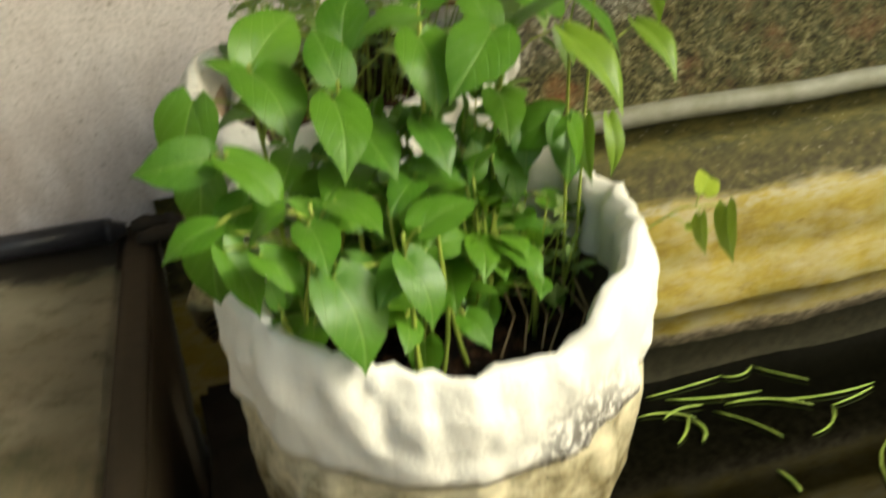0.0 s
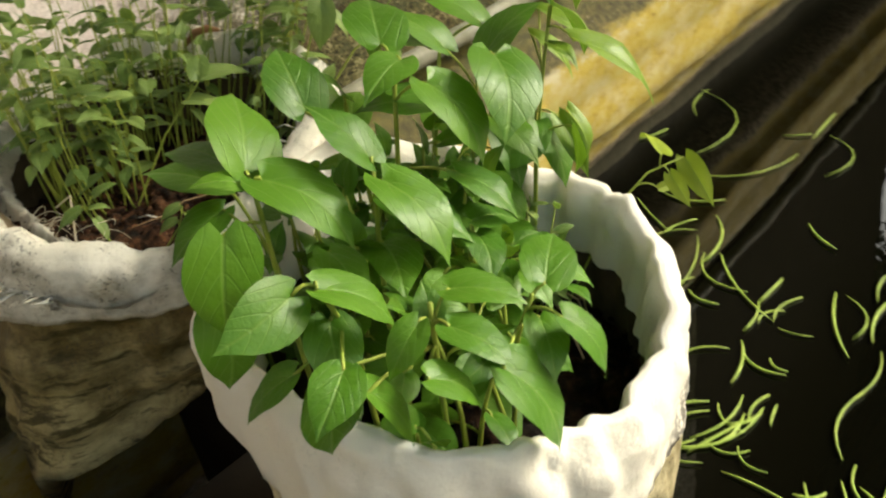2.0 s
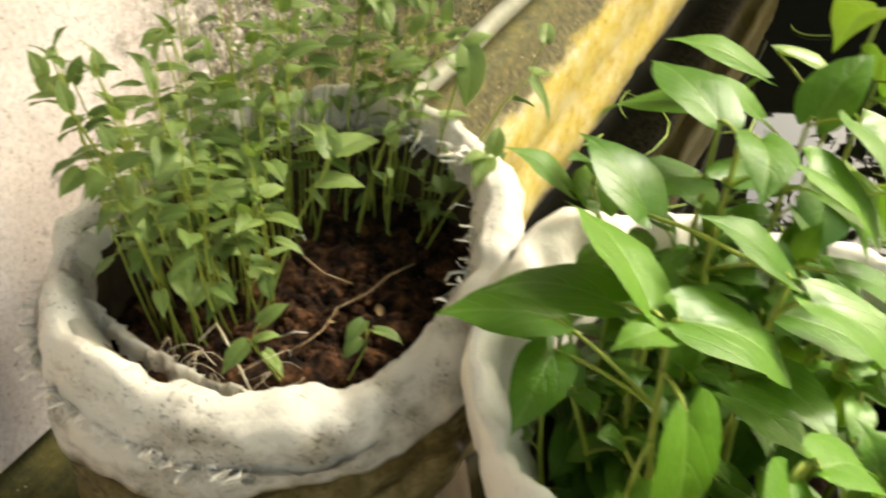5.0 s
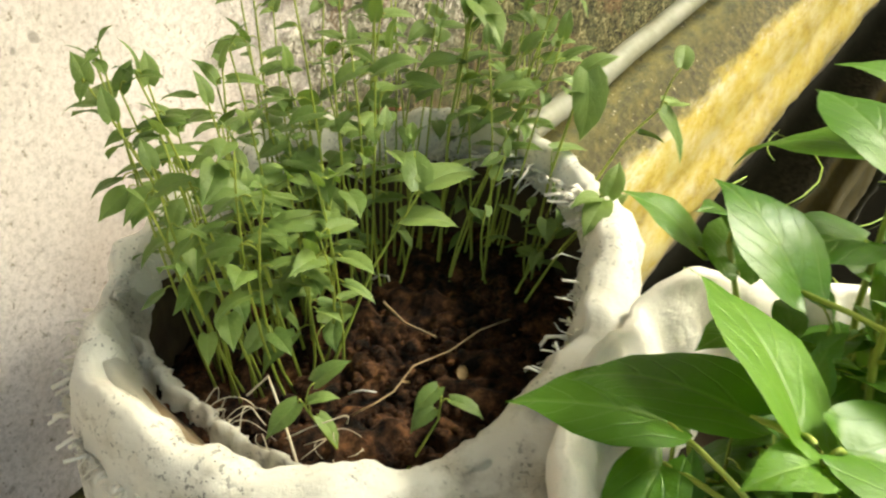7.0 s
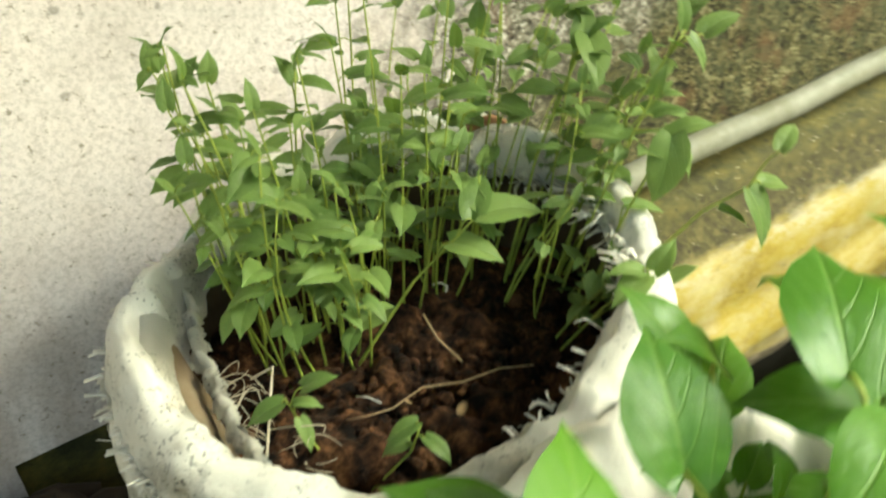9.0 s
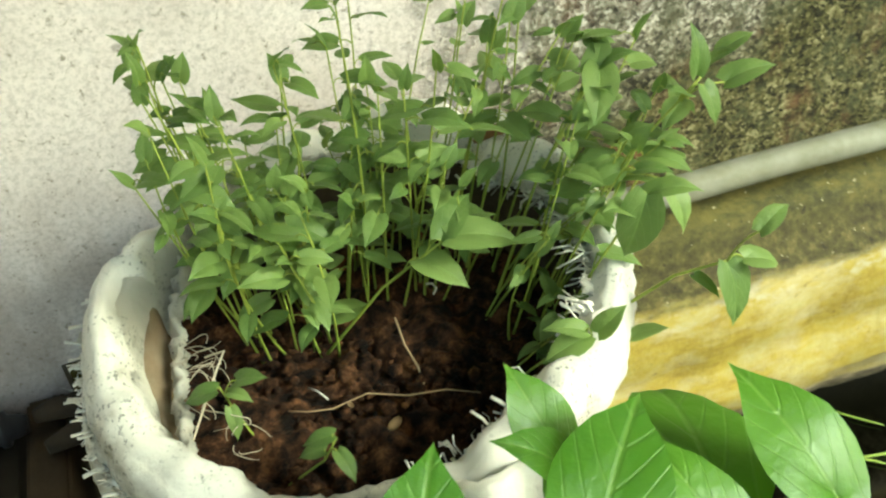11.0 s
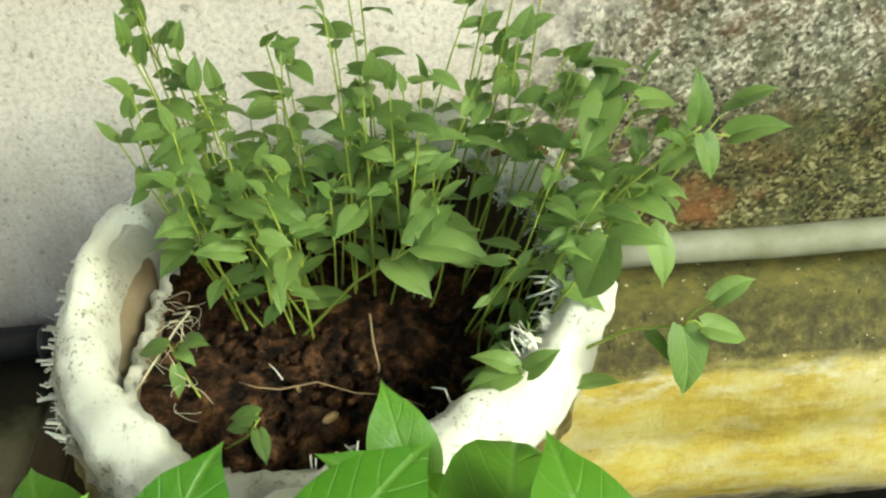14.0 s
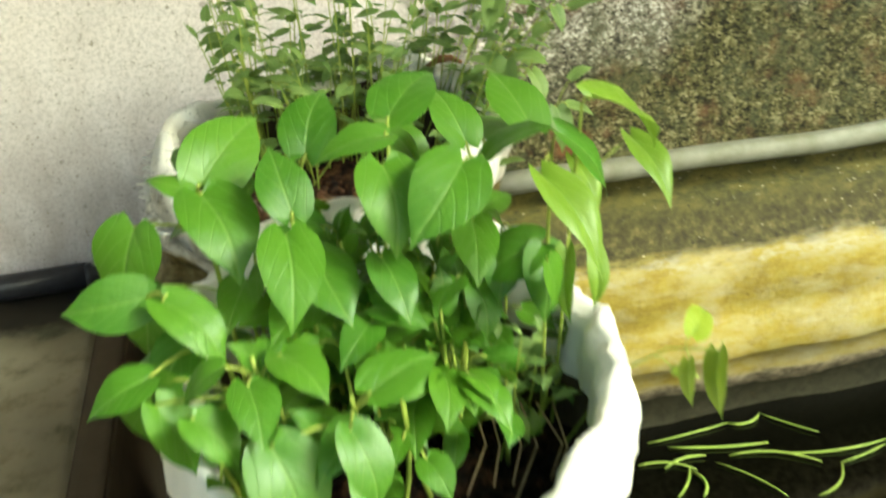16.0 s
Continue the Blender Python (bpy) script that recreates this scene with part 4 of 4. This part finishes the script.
rng = random.Random(5)
for n in range(58):
    a, r = rng.uniform(0, 6.28), 0.120 * math.sqrt(rng.random())
    x, y = 0.110 + r * math.cos(a), 0.715 + 0.95 * r * math.sin(a)
    if (x > 0.17 and y < 0.69) or x > 0.24 or y < 0.60 or x < 0.022:
        continue
    h = rng.uniform(0.06, 0.155) + 0.25 * max(0, y - 0.70)
    pepper((x, y, 0.600), (x + rng.uniform(-0.03, 0.02), y + rng.uniform(-0.05, 0.02), 0.615 + h), rng.randint(3, 5), 0.042, BLADES_A, rng,
           "small pepper plant crowded among taller ones", "pepper plants", bare=0.35)
for n in range(10):
    a, r = rng.uniform(0, 6.28), 0.05 * math.sqrt(rng.random())
    x, y = 0.225 + r * math.cos(a), 0.725 + 0.8 * r * math.sin(a)
    pepper((x, y, 0.600), (x + rng.uniform(-0.02, 0.02), y + rng.uniform(-0.06, 0.0), 0.620 + rng.uniform(0.05, 0.12)), rng.randint(4, 6), 0.024, BLADES_B, rng,
           "spindly small pepper seedling with narrow leaves", "pepper plants", "pepper_seedling", 0.0010, 0.35, 0.4)
for n in range(16):
    x, y = rng.uniform(0.085, 0.235), rng.uniform(0.762, 0.808)
    pepper((x, y, 0.600), (x + rng.uniform(-0.02, 0.02), y + rng.uniform(-0.04, 0.0), 0.615 + rng.uniform(0.10, 0.18)), rng.randint(4, 6), 0.036, BLADES_A, rng,
           "small pepper plant crowded against the inner rim", "pepper plants", thick=0.0014, bare=0.45)
SEEDLING = "thin pepper seedling with small matt leaves"


def in_sack(x, y, r):
    return math.hypot(x - 0.152, (y - 1.047) / 0.94) < r


def crowd(count, x0, x1, y0, y1, lean, south, low, high, bare=0.42, size=0.028):
    """Seedlings standing close together on one stretch of the soil, leaning by lean and south (metres at the tip)."""
    done = 0
    while done < count:
        x, y = rng.uniform(x0, x1), rng.uniform(y0, y1)
        if not in_sack(x, y, 0.140):
            continue
        done += 1
        h = rng.uniform(low, high)
        tip = (x + lean * rng.uniform(0.4, 1.3) + rng.gauss(0, 0.010), y - south + rng.gauss(0, 0.018), 0.692 + h)
        pepper((x, y, 0.692), tip, rng.randint(5, 7) if bare < 0.5 else rng.randint(4, 5), size * rng.uniform(0.86, 1.14), BLADES_B, rng, SEEDLING, "pepper seedlings", "pepper_seedling", 0.0010, bare + rng.uniform(-0.1, 0.12), 0.40, west=0.020)


crowd(23, 0.064, 0.140, 1.062, 1.145, -0.010, 0.030, 0.09, 0.245)
crowd(7, 0.062, 0.100, 1.070, 1.140, -0.026, 0.036, 0.15, 0.250)
crowd(22, 0.120, 0.215, 1.085, 1.165, 0.008, 0.022, 0.11, 0.255)
crowd(11, 0.190, 0.270, 1.085, 1.165, 0.050, 0.012, 0.14, 0.255, 0.58)
crowd(8, 0.235, 0.285, 1.030, 1.110, 0.070, 0.026, 0.10, 0.200, 0.60)
crowd(8, 0.235, 0.288, 1.035, 1.110, 0.095, 0.018, 0.12, 0.225, 0.48, 0.031)
crowd(5, 0.225, 0.275, 0.990, 1.060, 0.018, 0.020, 0.05, 0.110, 0.45, 0.024)
LEANING = "pepper seedling leaning out over the sack rim"
grown((0.272, 1.040, 0.690), [(0.300, 1.030, 0.770), (0.335, 1.020, 0.830), (0.376, 1.013, 0.876)],
      [(0.394, 1.013, 0.868, 0.428, 1.010, 0.873, 0), (0.373, 1.014, 0.878, 0.372, 1.025, 0.908, 0), (0.376, 1.010, 0.872, 0.381, 1.000, 0.848, 0), (0.366, 1.010, 0.868, 0.345, 1.000, 0.880, 0),
       (0.338, 1.012, 0.830, 0.362, 0.992, 0.822, 0), (0.350, 1.005, 0.812, 0.356, 0.986, 0.780, 0)], LEANING, "pepper seedlings", BLADES_B, 0.0012)
grown((0.270, 1.005, 0.690), [(0.300, 0.965, 0.750), (0.325, 0.945, 0.785), (0.351, 0.931, 0.798)],
      [(0.351, 0.931, 0.797, 0.352, 0.918, 0.757, 0), (0.360, 0.918, 0.826, 0.384, 0.926, 0.832, 0), (0.362, 0.930, 0.797, 0.388, 0.930, 0.784, 0), (0.335, 0.940, 0.786, 0.345, 0.925, 0.775, 0)], LEANING, "pepper seedlings", BLADES_B, 0.0012)
grown((0.262, 1.000, 0.690), [(0.290, 0.985, 0.770), (0.312, 0.966, 0.834)],
      [(0.313, 0.964, 0.837, 0.303, 0.968, 0.792, 0), (0.315, 0.970, 0.832, 0.345, 0.955, 0.835, 0), (0.308, 0.972, 0.820, 0.285, 0.965, 0.832, 0), (0.295, 0.985, 0.785, 0.318, 0.972, 0.775, 0)], LEANING, "pepper seedlings", BLADES_B, 0.0012)
grown((0.258, 1.075, 0.690), [(0.290, 1.070, 0.790), (0.328, 1.060, 0.872)],
      [(0.330, 1.059, 0.874, 0.312, 1.030, 0.850, 0), (0.330, 1.060, 0.872, 0.352, 1.050, 0.882, 0), (0.326, 1.062, 0.866, 0.338, 1.072, 0.892, 0), (0.310, 1.065, 0.836, 0.338, 1.055, 0.832, 0)], LEANING, "pepper seedlings", BLADES_B, 0.0016)
grown((0.232, 0.985, 0.690), [(0.248, 0.955, 0.740), (0.261, 0.929, 0.773)],
      [(0.258, 0.929, 0.774, 0.229, 0.928, 0.764, 0), (0.258, 0.931, 0.776, 0.233, 0.938, 0.780, 0), (0.264, 0.928, 0.775, 0.282, 0.928, 0.790, 0), (0.300, 0.948, 0.740, 0.324, 0.944, 0.742, 0)], LEANING, "pepper seedlings", BLADES_B, 0.0011)
grown((0.121, 1.066, 0.690), [(0.165, 1.05, 0.750), (0.209, 1.032, 0.792)],
      [(0.209, 1.032, 0.792, 0.256, 1.022, 0.778, 0), (0.205, 1.034, 0.790, 0.235, 1.060, 0.800, 0), (0.190, 1.040, 0.775, 0.215, 1.015, 0.760, 0)], "leaning pepper seedling over bare soil", "pepper seedlings", BLADES_B, 0.0013)
grown((0.070, 0.962, 0.690), [(0.094, 0.952, 0.714), (0.104, 0.954, 0.728)],
      [(0.103, 0.956, 0.729, 0.084, 0.961, 0.722, 0), (0.102, 0.948, 0.723, 0.107, 0.931, 0.711, 0), (0.096, 0.956, 0.718, 0.080, 0.962, 0.711, 0)], "tiny pepper sprout on bare soil", "pepper seedlings", BLADES_B, 0.0009)
grown((0.060, 1.000, 0.690), [(0.050, 1.003, 0.725), (0.045, 1.006, 0.747)],
      [(0.043, 1.006, 0.745, 0.022, 1.013, 0.734, 0), (0.049, 1.004, 0.742, 0.062, 0.993, 0.738, 0), (0.056, 1.003, 0.751, 0.074, 0.991, 0.757, 0), (0.048, 0.998, 0.735, 0.047, 0.988, 0.716, 0)],
      "tiny pepper sprout beside the torn hem", "pepper seedlings", BLADES_B, 0.0009)

# ---- roots and straw on the soil ----


def root(points, r, label, name="root", material=ROOT):
    return tagged(part(name, tube(bmesh.new(), points, r, 5), material), label, "root", "roots and straws on the soil")


root([(0.172, 1.055, 0.716), (0.173, 1.040, 0.702), (0.176, 1.022, 0.696), (0.175, 1.005, 0.694)], 0.0009, "thin dry root hanging over the soil")
root([(0.082, 1.010, 0.704), (0.094, 1.002, 0.706), (0.110, 1.000, 0.704), (0.135, 1.003, 0.705), (0.160, 0.992, 0.703), (0.185, 0.986, 0.704), (0.205, 0.975, 0.703)], 0.00055, "long thin dry root on the soil")
root([(0.10, 1.03, 0.699), (0.105, 1.022, 0.701), (0.110, 1.015, 0.698)], 0.0006, "short pale straw on the soil", "straw", THREAD)
root([(0.020, 0.990, 0.722), (0.034, 1.010, 0.733), (0.046, 1.028, 0.742), (0.053, 1.039, 0.745), (0.040, 1.046, 0.738)], 0.0008, "pale dry straw caught in the torn hem", "straw", STRAND)
for n in range(6):
    x, y = 0.205 + 0.012 * n, 0.715 - 0.004 * n
    root([(x, y, 0.642), (x + rng.uniform(0, 0.012), y - 0.03, 0.622), (x + rng.uniform(-0.03, 0.012), y - rng.uniform(0.04, 0.07), 0.607)], 0.0010, "dry fallen stalk in the front sack", "straw", ROOT)


def flake(place, size, turn, material, name, label):
    """A small curled scrap lying on the soil."""
    bm = bmesh.new()
    rows = []
    for k in range(5):
        u = k / 4 - 0.5
        half = 0.5 * math.sqrt(max(0.02, 1 - 3.4 * u * u)) * 0.6
        rows.append([bm.verts.new((size * u, size * s * half, size * (0.5 * u * u + 0.35 * s * s * half + 0.04 * noise.noise(Vector((7 * u, 5 * s, size * 900)))))) for s in (-1, -0.4, 0.4, 1)])
    for a, b in zip(rows, rows[1:]):
        for q in range(3):
            bm.faces.new((a[q], b[q], b[q + 1], a[q + 1]))
    bmesh.ops.solidify(bm, geom=bm.faces[:], thickness=0.0006)
    ob = part(name, bm, material)
    ob.location, ob.rotation_euler = place, (0.2, -0.15, turn)
    return tagged(ob, label, "scrap", "scraps on the soil")


DRY = make_plain("dry_leaf", (0.50, 0.36, 0.19), (0.36, 0.24, 0.11), 60, 0.8)
flake((0.144, 0.972, 0.702), 0.012, 0.6, DRY, "dry_leaf", "curled tan dry leaf scrap on the soil")
flake((0.122, 1.000, 0.702), 0.006, 1.9, DRY, "dry_leaf", "tiny tan dry leaf scrap on the soil")
flake((0.180, 0.640, 0.606), 0.014, 2.4, DRY, "dry_leaf", "brown dry leaf scrap on near-black soil")
flake((0.118, 0.615, 0.606), 0.016, 0.9, DRY, "dry_leaf", "brown dry leaf scrap on near-black soil")
root([(0.208, 1.098, 0.701), (0.213, 1.094, 0.703), (0.214, 1.087, 0.703), (0.210, 1.083, 0.702)], 0.0009, "short white hooked straw on the soil", "straw", THREAD)

# ---- floating stalks ----


def stalk(x0, y0, x1, y1, rng):
    bm = bmesh.new()
    mid = Vector(((x0 + x1) / 2, (y0 + y1) / 2, 0))
    across = Vector((y0 - y1, x1 - x0, 0)) * rng.uniform(-0.28, 0.28)
    line = bent(Vector((x0, y0, 0.004)) - mid, Vector((x1, y1, 0.006)) - mid, across, 6)
    r = rng.uniform(0.0016, 0.0030)
    tube(bm, line, [r * k for k in (0.55, 0.9, 1.05, 1.0, 1.1, 0.9, 0.4)], 6)
    ob = part("stalk", bm, STALK)
    ob.location = mid
    return tagged(ob, "cut green stalk floating on black water", "stalk", "floating stalks")


def stalks(*rows):
    for row in rows:
        stalk(*row, rng)


rng = random.Random(8)
stalks((1.29, 1.32, 1.19, 1.2), (1.18, 1.21, 1.09, 1.07), (1.19, 1.17, 1.1, 1.03), (1.17, 1.12, 1.29, 1.06), (1.25, 1.12, 1.33, 1.08), (1.36, 1.24, 1.26, 1.11), (1.41, 1.21, 1.43, 1.06), (1.51, 1.22, 1.69, 1.0),
       (1.57, 1.23, 1.95, 1.37), (1.62, 1.38, 1.7, 1.34), (1.09, 1.0, 1.27, 1.05), (1.18, 1.0, 1.36, 1.05), (1.22, 1.01, 1.13, 0.88), (1.23, 0.98, 1.07, 0.81), (1.02, 0.84, 1.11, 0.85), (1.11, 0.85, 1.2, 0.84))
stalks((1.0, 0.98, 1.13, 0.99), (1.07, 1.1, 0.9, 0.94), (1.05, 1.06, 0.94, 0.97), (1.09, 0.98, 1.07, 0.91), (0.8, 0.94, 0.87, 0.91), (0.87, 0.91, 0.96, 0.84), (0.88, 0.8, 0.99, 0.83), (0.97, 0.82, 0.94, 0.73),
       (0.77, 0.93, 0.83, 0.88), (0.72, 0.89, 0.82, 0.81), (0.7, 0.84, 0.8, 0.8), (0.69, 0.82, 0.85, 0.73), (0.66, 0.84, 0.73, 0.79), (0.7, 0.82, 0.82, 0.75), (0.7, 0.79, 0.81, 0.74), (0.69, 0.88, 0.69, 0.76))
stalks((0.74, 0.78, 0.75, 0.71), (0.73, 0.8, 0.86, 0.77), (1.2, 0.74, 1.03, 0.66), (1.2, 0.72, 1.08, 0.67), (1.21, 0.65, 1.31, 0.6), (1.09, 0.64, 1.22, 0.65), (1.34, 0.68, 1.32, 0.63), (0.94, 0.62, 1.07, 0.62),
       (0.8, 0.59, 0.96, 0.61), (0.8, 0.57, 0.72, 0.51), (1.07, 0.58, 1.02, 0.58), (0.73, 0.62, 0.67, 0.58), (0.69, 0.73, 0.67, 0.59), (0.75, 0.73, 0.72, 0.67), (0.97, 0.77, 0.95, 0.73), (1.41, 0.87, 1.34, 0.79))
stalks((1.78, 1.0, 1.93, 1.0), (1.81, 0.97, 1.61, 0.91), (2.49, 1.02, 2.42, 0.9), (1.77, 1.07, 1.8, 1.01), (1.8, 1.31, 1.96, 1.35), (2.03, 0.73, 1.92, 0.66), (1.66, 0.71, 1.49, 0.58), (1.49, 0.59, 1.41, 0.53),
       (1.38, 0.7, 1.35, 0.61), (1.21, 0.67, 1.36, 0.6), (1.44, 0.62, 1.22, 0.52), (0.85, 0.52, 0.66, 0.5), (0.76, 0.55, 0.72, 0.5))
stalks((0.67, 1.33, 0.83, 1.34), (0.83, 1.34, 0.9, 1.35), (0.9, 1.35, 0.97, 1.27), (0.7, 1.31, 0.87, 1.27), (0.79, 1.26, 0.93, 1.2), (0.88, 1.24, 1.07, 1.22), (0.88, 1.13, 0.96, 1.19), (0.96, 1.19, 1.06, 1.21),
       (0.67, 1.26, 0.75, 1.27), (0.76, 1.25, 0.83, 1.14), (0.66, 1.19, 0.71, 1.25), (0.7, 1.18, 0.71, 1.24), (0.63, 1.28, 0.72, 1.24))
for n in range(14):
    x, y, a, k = rng.choice((0.70, 0.82, 1.12)) + rng.gauss(0, 0.06), rng.choice((0.62, 0.78, 1.02)) + rng.gauss(0, 0.04), rng.uniform(0, 3.14), rng.uniform(0.02, 0.05)
    stalk(x - k * math.cos(a), y - k * math.sin(a) * 0.7, x + k * math.cos(a), y + k * math.sin(a) * 0.7, rng)

# ---- far side of the pond ----
tagged(part("wall_east", box(7.0, 7.2, -8, 6, -0.4, 2.58, bevel=0), make_plain("far_wall", (0.025, 0.023, 0.018), (0.05, 0.045, 0.035), 4, 0.9, spec=0.05), smooth=False), "dark far boundary wall", "wall", kind="structure")


# Unseen walls added to shut out blue sky and bounce neutral light.
BOUNCE = make_plain("bounce_wall", (0.42, 0.38, 0.32), (0.50, 0.46, 0.40), 5, 0.9)
tagged(part("wall_west", box(-3.4, -3.2, -1.75, 1.51, -0.4, 1.7, bevel=0), BOUNCE, smooth=False), "unseen plain wall added to block sky and bounce light", "wall", kind="structure")
tagged(part("wall_south", box(-3.2, 0.9, -1.75, -1.6, -0.4, 0.95, bevel=0), BOUNCE, smooth=False), "unseen plain wall added to block sky and bounce light", "wall", kind="structure")


def corrugated(x0, x1, y0, y1, z, pitch=0.076):
    bm = bmesh.new()
    n = int((y1 - y0) / pitch * 8)
    for side in (0, -0.006):
        last = None
        for k in range(n + 1):
            y = y0 + (y1 - y0) * k / n
            w = 0.012 * math.sin(2 * math.pi * y / pitch) + side
            row = [bm.verts.new((x0, y, z + w)), bm.verts.new((x1, y, z + w))]
            if last:
                bm.faces.new((last[0], last[1], row[1], row[0]))
            last = row
    return bm


tagged(part("roof", corrugated(-3.4, 2.5, -0.45, 1.7, 2.72), ROOF), "dark rusty corrugated roofing overhead", "roof", kind="structure")
tagged(part("roof", corrugated(2.5, 5.0, 0.35, 1.7, 2.62), ROOF), "dark rusty corrugated eave along the wall", "roof", kind="structure")


def tree(place, height, spread, seed, low=0.25):
    rng = random.Random(seed)
    ob = thing("tree", place, "leafy tree beyond the pond, seen mirrored in water", "tree")
    bm = bmesh.new()
    tube(bm, bent((0, 0, -0.05), (0.1, 0.1, height * 0.62), (0.12, -0.08, 0), 6), [0.16, 0.14, 0.13, 0.12, 0.1, 0.09, 0.06], 9)
    tips = []
    for n in range(30):
        a = n * 2.4
        z = height * (low + (0.70 - low) * rng.random())
        tip = Vector((spread * rng.uniform(0.5, 1) * math.cos(a), spread * rng.uniform(0.5, 1) * math.sin(a), z + height * rng.uniform(0.05, 0.4)))
        line = bent((0.06, 0.03, z), tip, (0, 0, 0.2), 5)
        tube(bm, line, [0.05, 0.042, 0.035, 0.027, 0.02, 0.01], 6)
        tips += line[2:]
    part("trunk", bm, BARK, ob)
    verts, faces = [], []
    for n in range(19000):
        c = rng.choice(tips) + Vector((rng.gauss(0, 0.34), rng.gauss(0, 0.34), rng.gauss(0, 0.30)))
        a, b = Vector((rng.gauss(0, 1), rng.gauss(0, 1), rng.gauss(0, 0.5))).normalized(), Vector((rng.gauss(0, 1), rng.gauss(0, 1), rng.gauss(0, 1))).normalized()
        s = rng.uniform(0.08, 0.16)
        k = len(verts)
        verts += [c - a * s, c + b * s * 0.45, c + a * s, c - b * s * 0.45]
        faces.append((k, k + 1, k + 2, k + 3))
    me = bpy.data.meshes.new("crown")
    me.from_pydata(verts, [], faces)
    me.materials.append(FAR_LEAF)
    part("crown", me, None, ob)
    return ob


tree((8.5, -0.75, -0.42), 10.5, 2.0, 2)
tree((9.3, 3.3, -0.42), 10.0, 3.4, 5, 0.49)
